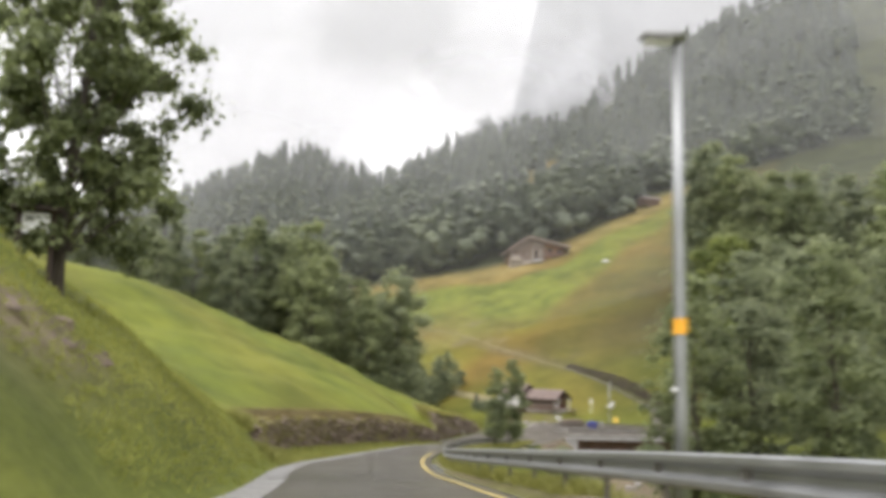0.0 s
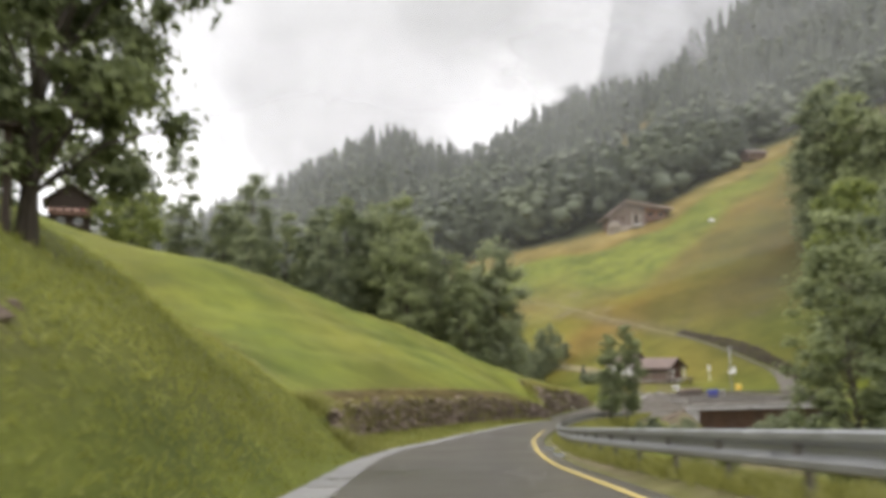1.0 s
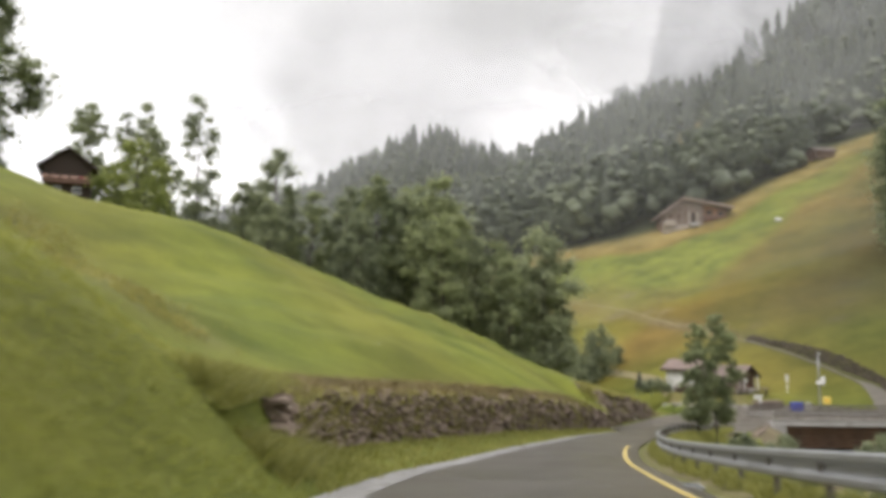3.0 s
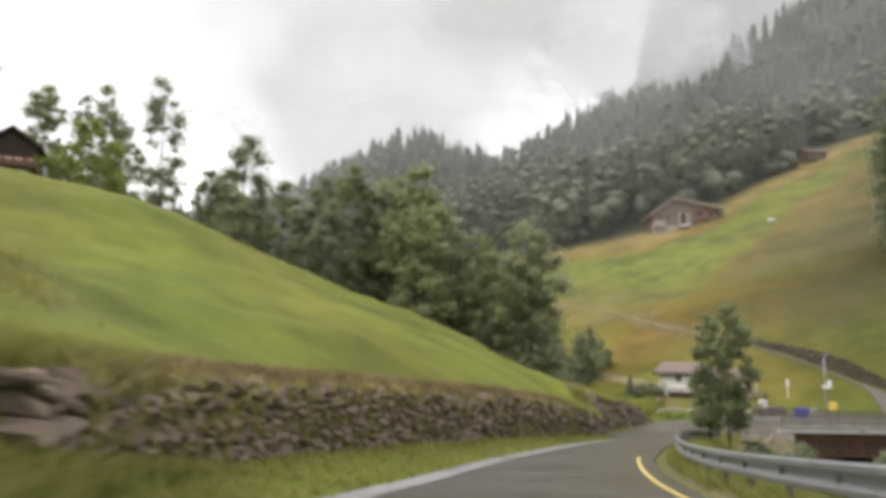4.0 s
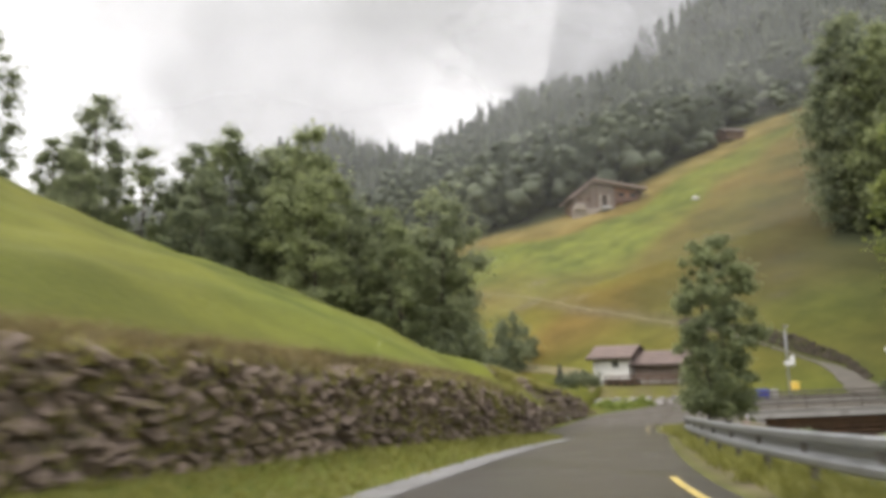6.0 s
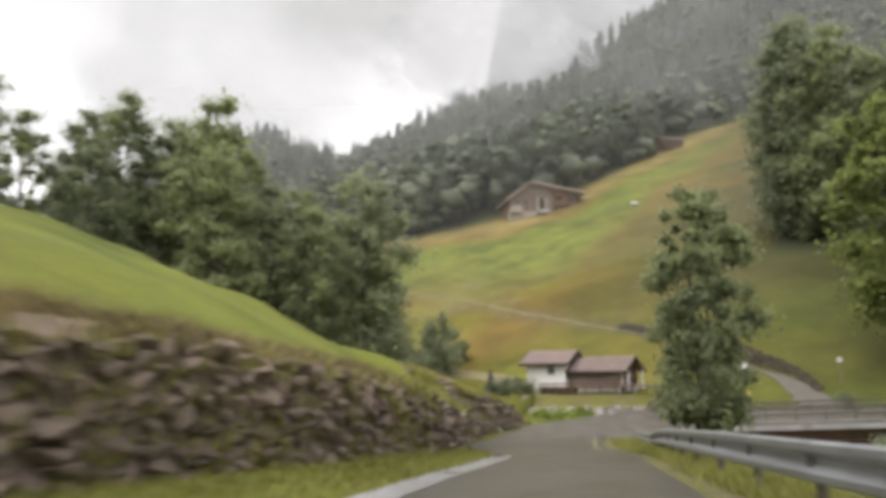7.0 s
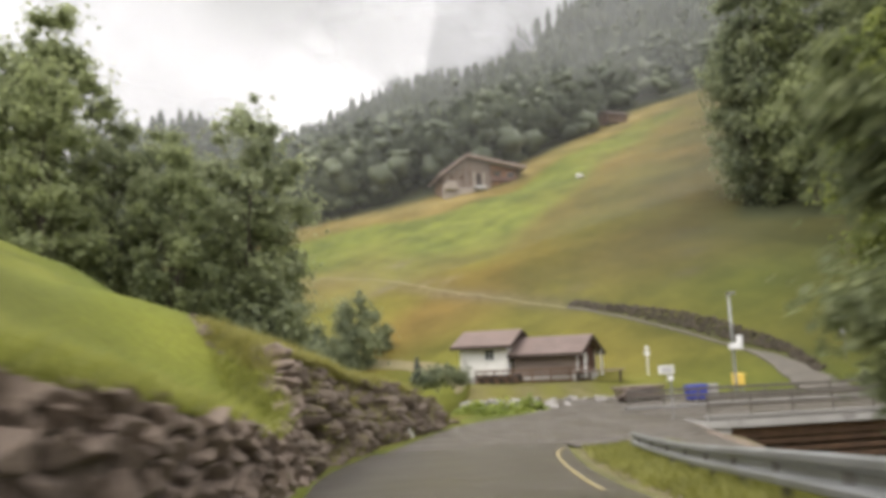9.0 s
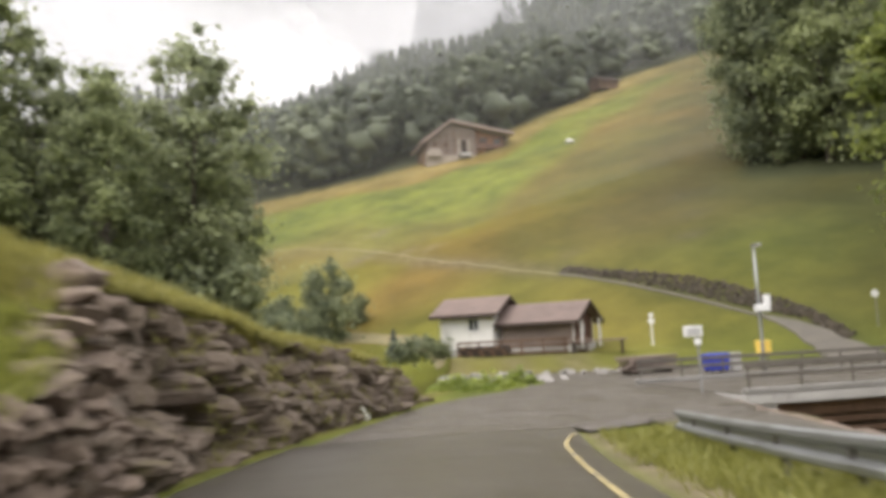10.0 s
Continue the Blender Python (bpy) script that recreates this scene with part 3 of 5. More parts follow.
def strip(name, left, right, y0, y1, lift, mat, label, category, n=1, stepy=1.0, camber=0.0):
    """A band of road surface between two curves."""
    ys = np.arange(y0, y1 + 1e-6, stepy)
    verts, faces = [], []
    for y in ys:
        a, b = float(left(y)), float(right(y))
        for k in range(n + 1):
            u = k / n
            verts.append((a + (b - a) * u, y, float(Z_ROAD(y)) + lift + camber * (1 - (2 * u - 1) ** 2)))
    w = n + 1
    for j in range(len(ys) - 1):
        for k in range(n):
            faces.append((j * w + k, j * w + k + 1, j * w + w + k + 1, j * w + w + k))
    return tagged(mesh_object(name, verts, faces, mat, smooth=True), label, category, kind="structure")


strip("road", lambda y: X_LEFT(y) + 0.45 - 0.85 * step(59, 66, y), lambda y: X_LINE(y) + 0.42, -40, 78, 0.0, M_ASPHALT, "wet grey asphalt lane running downhill", "road", n=6, camber=0.04)
strip("gutter", lambda y: X_LEFT(y) - 0.12, lambda y: X_LEFT(y) + 0.5, -40, 60, 0.012, M_GUTTER, "pale wet concrete gutter along the verge", "gutter", n=2, camber=-0.02)
strip("edge_line", lambda y: X_LINE(y) - 0.05, lambda y: X_LINE(y) + 0.05, -40, 41, 0.03, M_YELLOW, "worn yellow painted edge line", "road marking")
strip("edge_line", lambda y: X_LINE(y) - 0.04 + 0.35 * step(74, 76.5, y), lambda y: X_LINE(y) + 0.04 + 0.35 * step(74, 76.5, y), 64, 76, 0.03, M_YELLOWWORN, "worn yellow painted edge line", "road marking")


def build_yard():
    """The asphalt where the lane meets the bridge approach."""
    verts, faces = [], []
    ys = np.arange(78, 106.1, 1.0)
    for y in ys:
        a = float(X_LEFT(y)) - 0.1 + 2.5 * float(step(88, 96, y))
        b = float(X_LINE(y)) + 0.42 + (17.6 + 0.361 * (y - 69.5) - float(X_LINE(y)) - 0.42) * float(step(78, 80.5, y)) if y < 92 else 22 + 22 * float(step(91.9, 93.5, y)) - 8 * float(step(98, 106, y))
        for k in range(13):
            verts.append((a + (b - a) * k / 12, y, float(Z_ROAD(y)) + 0.0))
        verts.append((b + 0.4, y, float(Z_ROAD(y)) - 0.13))
    for j in range(len(ys) - 1):
        for k in range(13):
            i = j * 14 + k
            faces.append((i, i + 1, i + 15, i + 14))
    tagged(mesh_object("yard", verts, faces, M_YARD, smooth=True), "worn asphalt yard where the lane meets the bridge", "road", kind="structure")


build_yard()
strip("lay_by", lambda y: X_RAIL(y) + 0.4, lambda y: 17.55 + 0.361 * (y - 69.5), 66, 79, -0.03, M_YARD, "worn asphalt strip between guard rail and stream wall", "road", n=3)

# ---- trees ----


def quads(centres, normals, sizes, spin, aspect=1.5):
    """Leaf quads as arrays: verts and faces."""
    n = len(centres)
    helper = np.where(np.abs(normals[:, 2:3]) > 0.9, [[1.0, 0, 0]], [[0, 0, 1.0]])
    u = np.cross(normals, helper)
    u /= np.linalg.norm(u, axis=1, keepdims=True)
    v = np.cross(normals, u)
    c, s = np.cos(spin)[:, None], np.sin(spin)[:, None]
    u, v = u * c + v * s, v * c - u * s
    a, b = u * sizes[:, None] * 0.5, v * sizes[:, None] * 0.5 * aspect
    k = normals * sizes[:, None] * 0.12
    verts = np.stack([centres - b - k, centres + a + k * 0.5, centres + b - k, centres - a + k * 0.5], 1).reshape(-1, 3)
    faces = np.arange(4 * n).reshape(-1, 4)
    return verts, faces


def crown_mesh(rng, clumps, radii, count, leaf, loose=0.62):
    """Leaves gathered round clump centres, denser at their outer shell."""
    clumps, radii = np.array(clumps), np.array(radii)
    which = rng.choice(len(clumps), count, p=radii**2 / (radii**2).sum())
    way = rng.normal(size=(count, 3))
    way /= np.linalg.norm(way, axis=1, keepdims=True)
    far = radii[which] * (0.2 + np.abs(rng.normal(size=count)) * loose)
    cen = clumps[which] + way * far[:, None] * np.array([1, 1, 0.75])
    nor = way * 0.8 + rng.normal(size=(count, 3)) * 0.5 + np.array([0, 0, 0.55])
    nor /= np.linalg.norm(nor, axis=1, keepdims=True)
    return quads(cen, nor, leaf * (0.6 + 0.8 * rng.random(count)), rng.random(count) * 6.28)


def broad_tree(name, seed, height, spread, bare, trunk, count, leaf, mat, label, lean=(0, 0), narrow=1.0, clump=0.27, n_clumps=22, sink=0.3, category="tree", group="", loose=0.62):
    """A broad-leaved tree: tapered trunk, limbs to every clump, a crown of many leaves."""
    rng = np.random.default_rng(seed)
    root = thing(name, pose(0, 0, 0), label, category, group)
    bm = bmesh.new()
    top = Vector((lean[0], lean[1], height * 0.9))
    spine = []
    for k in range(7):
        u = k / 6
        spine.append(Vector((top.x * u + rng.normal() * trunk * 0.5 * (0 < k), top.y * u + rng.normal() * trunk * 0.5 * (0 < k), -sink + (height * 0.9 + sink) * u)))
    tube(bm, spine, [trunk * (1.35 if k == 0 else 1 - 0.9 * k / 6) for k in range(7)], 9)
    clumps, radii = [], []
    for k in range(n_clumps):
        u = (k + 0.5) / n_clumps
        z = bare + (height - bare) * u
        wide = spread * math.sin(math.pi * min(0.97, 0.16 + 0.8 * u)) ** 0.7 * narrow * (0.8 + 0.4 * rng.random())
        a, r = k * 2.4 + rng.normal() * 0.6, wide * (0.25 + 0.7 * rng.random() ** 0.6)
        c = Vector((top.x * u + math.cos(a) * r, top.y * u + math.sin(a) * r, z + rng.normal() * height * 0.035))
        clumps.append(c)
        radii.append(spread * clump * (0.5 + 1.0 * rng.random() ** 1.5) * (1.15 - 0.4 * u))
        if k % 3:
            continue
        s = max(0.12, (z - 0.25 * (z - bare) - 0.8 * r) / (height * 0.9))
        i = min(5, int(s * 6))
        start = spine[i].lerp(spine[i + 1], min(1, s * 6 - i))
        mid = start.lerp(c, 0.5) + Vector((0, 0, 0.06 * height * rng.random()))
        tube(bm, [start, mid, c], [trunk * 0.33 * (1 - 0.6 * u), trunk * 0.2 * (1 - 0.6 * u), trunk * 0.06], 5)
    part("trunk", bm, M_BARK, root)
    v, f = crown_mesh(rng, clumps, radii, count, leaf, loose)
    mesh_object("crown", v.tolist(), f.tolist(), mat, root)
    return root


def conifer_arrays(rng, at, h, r, layers=7, sides=7):
    """A spruce as ragged drooping tiers."""
    verts, faces = [], []
    x, y, z = at
    for k in range(layers):
        u = k / layers
        z0, z1 = z + h * (0.08 + 0.9 * u), z + h * (0.08 + 0.9 * min(1, u + 1.7 / layers))
        rr = r * (1 - u) ** 0.85 + 0.08 * r
        base = len(verts)
        verts.append((x, y, z1))
        for s in range(sides * 2):
            a = math.pi * s / sides + k * 0.7 + rng.normal() * 0.08
            q = rr * (1.0 if s % 2 else 0.55) * (0.75 + 0.5 * rng.random())
            verts.append((x + math.cos(a) * q, y + math.sin(a) * q, z0 - (0.03 * h if s % 2 else -0.02 * h) * (0.5 + rng.random())))
        for s in range(sides * 2):
            faces.append((base, base + 1 + s, base + 1 + (s + 1) % (sides * 2)))
    return verts, faces


def joined(name, chunks, mat, label, category, kind="stuff", smooth=False):
    verts, faces, off = [], [], 0
    for v, f in chunks:
        v, f = np.asarray(v, float), [tuple(int(i) + off for i in face) for face in f]
        verts.append(v)
        faces += f
        off += len(v)
    return tagged(mesh_object(name, np.concatenate(verts).tolist(), faces, mat, smooth=smooth), label, category, kind=kind)

# ---- far woods and mountain ----


LUMP = bmesh.new()
bmesh.ops.create_icosphere(LUMP, subdivisions=2, radius=1)
LUMP_CO, LUMP_FACES = np.array([v.co for v in LUMP.verts]), [tuple(v.index for v in f.verts) for f in LUMP.faces]
LUMP.free()


def lump(rng, at, r):
    """One uneven bough mass of a distant crown."""
    co = LUMP_CO * (r * (1 + 0.24 * rng.normal(size=(len(LUMP_CO), 1)))) * np.array([1, 1, 0.8])
    return co + np.array(at), LUMP_FACES


def build_far_woods():
    rng = np.random.default_rng(5)
    spruce, leafy, lumps = [], [], []
    made = 0
    while made < 2500:
        y = 205 + 330 * rng.random() ** 1.1
        x = rng.uniform(-0.42 * y - 10, 0.62 * y + 10)
        if y < float(MEADOW_EDGE(x)) + 3:
            continue
        made += 1
        z = gz(x, y)
        near = y < 290
        clearing = any(((x - cx) / rx) ** 2 + ((y - cy) / ry) ** 2 < 1.1 or (0 < cy - y < ry + 18 and abs(x - cx + (cy - y) * 0.21) < rx * 0.6) for cx, cy, rx, ry in CLEARINGS[:2])
        if clearing:
            continue
        high = y > 350 or (x > 30 and y > 275) or rng.random() < 0.16
        if high and rng.random() < 0.85:
            h = rng.uniform(11, 21)
            spruce.append(conifer_arrays(rng, (x, y, z - 0.5), h, h * 0.17, 7 if near else 5, 6 if near else 5))
        else:
            h = rng.uniform(9, 17)
            r = h * 0.4
            n = 6
            lumps += [lump(rng, (x + rng.normal() * r * 0.38, y + rng.normal() * r * 0.38, z + h * (0.22 + 0.62 * k / 4)), r * (0.42 - 0.05 * k)) for k in range(5)]
            cl = [(x + rng.normal() * r * 0.45, y + rng.normal() * r * 0.45, z + h * (0.3 + 0.6 * (k + 0.5) / n)) for k in range(n)]
            leafy.append(crown_mesh(rng, cl, [r * (0.62 - 0.05 * k) for k in range(n)], 1050 if near else 210, 0.42 if near else 0.8, 0.45))
    for x, y, h in ((26.3, 226, 18), (30.6, 226, 18), (33.5, 229, 15), (40, 226, 17), (42.5, 229, 16), (52.3, 226, 12), (37, 234, 19), (22, 231, 17), (60.4, 229, 13), (70, 236, 15), (76, 240, 18)):
        spruce.append(conifer_arrays(rng, (x, y, gz(x, y) - 0.5), h, h * 0.17, 10, 8))
    joined("far_spruces", spruce, M_NEEDLE, "dark spruce forest covering the misty mountainside", "forest")
    joined("far_crowns", lumps, M_LEAF_FAR, "rounded green crowns of the broadleaf woods", "forest", smooth=True)
    joined("far_broadleaf_woods", leafy, M_LEAF_FAR, "dull green broadleaf woods on the mountainside", "forest")


build_far_woods()


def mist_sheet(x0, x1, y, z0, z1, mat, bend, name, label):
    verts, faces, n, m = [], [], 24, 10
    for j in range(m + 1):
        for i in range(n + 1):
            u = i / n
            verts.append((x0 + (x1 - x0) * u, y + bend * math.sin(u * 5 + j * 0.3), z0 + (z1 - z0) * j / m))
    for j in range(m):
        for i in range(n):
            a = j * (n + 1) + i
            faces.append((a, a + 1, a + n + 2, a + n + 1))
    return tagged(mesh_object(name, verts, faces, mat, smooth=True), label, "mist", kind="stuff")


# see-through sheets: the first only imitates haze, the others mist, cloud and haze
mist_sheet(-200, 300, 152, -12, 160, M_HAZE_VEIL, 2, "haze_veil", "thin see-through haze sheet across the valley")
mist_sheet(-300, 500, 245, 5, 420, M_MIST_LOW, 6, "mist", "sheet of thin grey mist and haze before the wooded slopes")
mist_sheet(-450, 750, 380, 20, 500, M_MIST_LOW, 10, "mist", "sheet of thin grey mist and haze among the trees")
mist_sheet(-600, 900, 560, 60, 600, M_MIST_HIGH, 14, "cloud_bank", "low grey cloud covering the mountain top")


def cloud_material(name, white, dense):
    """A soft-edged cloud: cover fades from the middle of its own box and breaks up at the rim."""
    m = bpy.data.materials.new(name)
    m.use_nodes = True
    n, l = m.node_tree.nodes, m.node_tree.links
    n.remove(n["Principled BSDF"])
    body, tra, mix = n.new("ShaderNodeBsdfDiffuse"), n.new("ShaderNodeBsdfTransparent"), n.new("ShaderNodeMixShader")
    body.inputs["Color"].default_value = (white, white * 1.01, white * 1.06, 1)
    co, mp = n.new("ShaderNodeTexCoord"), n.new("ShaderNodeMapping")
    mp.inputs["Location"].default_value, mp.inputs["Scale"].default_value = (-1, 0, -1), (2, 0, 2)
    ball, no = n.new("ShaderNodeTexGradient"), n.new("ShaderNodeTexNoise")
    ball.gradient_type = "SPHERICAL"
    no.inputs["Scale"].default_value, no.inputs["Detail"].default_value, no.inputs["Roughness"].default_value = 2.6, 5, 0.55
    l.new(co.outputs["Generated"], mp.inputs["Vector"])
    l.new(mp.outputs["Vector"], ball.inputs["Vector"])
    l.new(co.outputs["Generated"], no.inputs["Vector"])
    a, c, r = n.new("ShaderNodeMath"), n.new("ShaderNodeMath"), n.new("ShaderNodeMapRange")
    a.operation, c.operation = "MULTIPLY_ADD", "ADD"
    a.inputs[1].default_value, a.inputs[2].default_value = 1.1, -0.55
    l.new(no.outputs["Fac"], a.inputs[0])
    l.new(ball.outputs["Fac"], c.inputs[0])
    l.new(a.outputs[0], c.inputs[1])
    r.interpolation_type = "SMOOTHSTEP"
    r.inputs["From Min"].default_value, r.inputs["From Max"].default_value = 0.05, 0.75
    r.inputs["To Max"].default_value = dense
    l.new(c.outputs[0], r.inputs["Value"])
    edge = n.new("ShaderNodeMath")
    edge.operation = "MULTIPLY"
    rim = n.new("ShaderNodeMapRange")
    rim.inputs["From Max"].default_value = 0.25
    l.new(ball.outputs["Fac"], rim.inputs["Value"])
    l.new(r.outputs["Result"], edge.inputs[0])
    l.new(rim.outputs["Result"], edge.inputs[1])
    l.new(edge.outputs[0], mix.inputs[0])
    l.new(tra.outputs[0], mix.inputs[1])
    l.new(body.outputs[0], mix.inputs[2])
    l.new(mix.outputs[0], n["Material Output"].inputs["Surface"])
    return m


M_CLOUD = cloud_material("drifting_cloud", 0.6, 0.72)
M_CLOUD_THIN = cloud_material("drifting_wisp", 0.52, 0.55)


def build_cliff():
    """The pale rock wall that shows through the cloud far behind."""
    rng = np.random.default_rng(3)
    verts, faces, n, m = [], [], 40, 16
    for j in range(m + 1):
        for i in range(n + 1):
            u, v = i / n, j / m
            verts.append((196 + 140 * v + u * 900 + rng.normal() * 9 * (i > 0), 1500 - 80 * u + rng.normal() * 25 * (i > 0) + v * 60, 210 + v * 640))
    for j in range(m):
        for i in range(n):
            a = j * (n + 1) + i
            faces.append((a, a + 1, a + n + 2, a + n + 1))
    tagged(mesh_object("cliff", verts, faces, M_CLIFF), "pale grey limestone cliff rising into cloud", "cliff", kind="structure")


M_CLIFF = material("pale_limestone", (0.3, 0.31, 0.33), (0.42, 0.43, 0.45), 0.01, 0.95, 0.2, 0.06, dist=2)
build_cliff()
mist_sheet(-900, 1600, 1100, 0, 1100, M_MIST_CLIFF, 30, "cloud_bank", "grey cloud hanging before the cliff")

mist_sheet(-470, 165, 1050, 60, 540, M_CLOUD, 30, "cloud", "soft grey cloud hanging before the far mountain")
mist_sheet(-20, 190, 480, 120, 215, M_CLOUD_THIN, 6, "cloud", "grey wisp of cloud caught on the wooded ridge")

# ---- woods and single trees ----
BRIGHT = broad_tree("broadleaf_tree", 33, 8, 4.2, 0.4, 0.15, 6000, 0.24, M_LEAF_BRIGHT, "rounded light green tree beside the dark chalet", n_clumps=60, clump=0.24)
BRIGHT.matrix_basis = pose(-37.6, 90, gz(-37.6, 90))
GROVE = [broad_tree("broadleaf_tree", 20 + k, 14, 3.2, 1.0, 0.22, 13500, 0.2, M_LEAF_DARK if k % 2 else M_LEAF, "dense dark green broadleaf tree in the wood", n_clumps=90, clump=0.19, group="trees of the wood", loose=0.98) for k in range(4)]


def plant(src, x, y, scale, turn, label=""):
    m = pose(x, y, gz(x, y), 0, 0, turn)
    t = copy_thing(src, m)
    t.scale = (scale, scale, scale)
    if label:
        tagged(t, label)
    return t


def set_first(src, x, y, scale, turn):
    src.matrix_basis = pose(x, y, gz(x, y), 0, 0, turn)
    src.scale = (scale, scale, scale)


rng_w = np.random.default_rng(11)
# place and top of every tree of the two woods
LEFT_WOOD = [(-46, 77, 35), (-52, 82, 37), (-46, 110, 31.3), (-39, 110, 31.9), (-33, 110, 20.5), (-28.9, 110, 24.3), (-23.5, 108, 19), (-20, 112, 19.5), (-15.6, 110, 21), (-12, 112, 19.5), (-8, 109.5, 19.4), (-4, 111, 14.5), (-0.5, 111.5, 12), (4.8, 110.5, 14.7),
             (4.6, 112.5, 9.5), (-34, 118, 21), (-12, 120, 20), (-4, 121, 14), (2.5, 120, 12), (-22, 122, 20), (-55, 112, 31), (-50, 122, 30), (5.5, 118, 10), (-17, 104.5, 15.5), (-7, 105.5, 14.5), (-27.5, 103, 16.5), (0.8, 106, 10.5)]
RIGHT_WOOD = [(63.5, 139, 42), (66, 134, 38), (68.5, 130, 35), (71, 127, 36), (66, 143, 44), (65, 137, 31), (73, 129, 31), (72, 145, 36), (81, 139, 36), (79, 155, 38), (89, 149, 40), (72, 121, 33), (77, 116, 33), (83, 112, 33),
              (78, 122, 28), (88, 134, 33), (99, 160, 46), (95, 174, 46), (107, 180, 50), (105, 195, 54), (117, 205, 58), (42, 55, 5), (44, 70, 6), (49, 84, 8), (40, 30, 8), (50, 60, 12), (56, 76, 14), (64, 84, 20), (52.5, 97.5, 13), (55, 104, 16), (60, 108, 20)]
NEAR_RIGHT = [(21, 41, 6.5), (26.5, 45, 9), (27, 36, 7.5), (33, 49, 11), (35, 40, 11)]
SLIM = broad_tree("broadleaf_tree", 52, 14, 1.7, 0.8, 0.16, 6500, 0.17, M_LEAF_DARK, "slender open-crowned tree behind the crest of the meadow", n_clumps=64, clump=0.3, group="slender trees on the crest", loose=0.95)
set_first(SLIM, -50, 112, 1.15, 40)
FIRSTS = [0, 1, 4, 5]
for i, (x, y, top) in enumerate(LEFT_WOOD + RIGHT_WOOD + NEAR_RIGHT):
    s = (top - gz(x, y)) / 14.0
    if i in FIRSTS:
        set_first(GROVE[FIRSTS.index(i)], x, y, s, i * 77)
    elif top > 31 and x < 0 and y > 100:
        # slender trees on the crest, open at the top
        plant(SLIM, x, y, s, i * 50)
    else:
        plant(GROVE[i % 4], x, y, s * float(rng_w.uniform(0.95, 1.05)), float(rng_w.uniform(0, 360)))

BUSH = broad_tree("bush", 60, 3.2, 2.0, 0.2, 0.06, 3600, 0.19, M_LEAF_DARK, "rounded dark green bush", n_clumps=14, clump=0.36, category="bush", group="bushes by the wood")
set_first(BUSH, 13.7, 131, 1.3, 0)
BUSH.scale = (1.2, 1.2, 2.0)
for x, y, s in ((10.6, 129, 1.3), (8.6, 126, 1.5), (6.5, 123.5, 1.6), (16.5, 134, 0.7), (10.2, 133, 1.3)):
    plant(BUSH, x, y, s, x * 40)

# tree and information board on the near bank
left_tree = broad_tree("bank_tree", 7, 9.2, 2.5, 1.25, 0.15, 28000, 0.122, M_LEAF_SHADE, "tall leafy tree on the grassy bank", lean=(0.45, 0.1), n_clumps=150, clump=0.17)
left_tree.matrix_basis = pose(-5.35, 10.3, gz(-5.35, 10.3))
lone_tree = broad_tree("roadside_tree", 9, 5.95, 1.15, 0.8, 0.07, 20000, 0.08, M_LEAF, "slender young leafy tree beside the guard rail", narrow=0.85, n_clumps=70, clump=0.22)
lone_tree.matrix_basis = pose(11.1, 55.8, gz(11.1, 55.8))
second_tree = broad_tree("roadside_tree", 14, 7.4, 1.4, 1.4, 0.075, 22000, 0.09, M_LEAF, "tall young tree with hanging branches by the rail end", n_clumps=70, clump=0.22)
bank_side_tree = broad_tree("broadleaf_tree", 41, 24, 5.2, 5, 0.3, 16000, 0.36, M_LEAF_BRIGHT, "tall light green tree above the stream bank", n_clumps=90, clump=0.19, loose=0.75)
bank_side_tree.matrix_basis = pose(49.5, 101, gz(49.5, 101))
second_tree.matrix_basis = pose(12.75, 58.8, gz(12.75, 58.8))

# ---- guard rail and lamp ----


def build_rail():
    root = thing("guard_rail", pose(0, 0, 0), "galvanised steel guard rail on posts beside the lane", "guard rail")
    prof = [(0.0, 0.0), (0.048, -0.027), (0.052, -0.08), (-0.032, -0.14), (-0.032, -0.195), (0.052, -0.255), (0.048, -0.31), (0.0, -0.335)]

    def place(y):
        x = float(X_RAIL(y))
        t = Vector((float(X_RAIL(y + 0.1)) - float(X_RAIL(y - 0.1)), 0.2, 0)).normalized()
        return Vector((x, y, float(Z_ROAD(y) + H_RAIL(y)))), Vector((-t.y, t.x, 0))

    y = -30.0
    while y < 74:
        verts, faces = [], []
        y1 = min(y + 4.0, 75.0)
        for k in range(5):
            yy = y + (y1 + 0.05 - y) * k / 4
            p, side = place(yy)
            for a, b in prof:
                verts.append(p + side * (a + 0.004 * (k == 4)) + Vector((0, 0, b)))
            for a, b in prof[::-1]:
                verts.append(p + side * (a - 0.006) + Vector((0, 0, b)))
        w = 2 * len(prof)
        for k in range(4):
            for i in range(w):
                faces.append((k * w + i, k * w + (i + 1) % w, (k + 1) * w + (i + 1) % w, (k + 1) * w + i))
        mesh_object("beam", verts, faces, M_STEEL, root)
        for yy in (y + 0.9, y + 2.9):
            if yy > 74.8:
                continue
            p, side = place(yy)
            q = p - side * 0.1
            g = gz(q.x, q.y)
            h = p.z - 0.03 - g + 0.4
            bm = boxes(((0.06, 0.1, h), (q.x, q.y, g - 0.4 + h / 2)), bevel=0.008)
            box(bm, (0.1, 0.05, 0.18), (q.x + side.x * 0.055, q.y, p.z - 0.185))
            part("post", bm, M_RAILDARK, root)
        y += 4.0


build_rail()


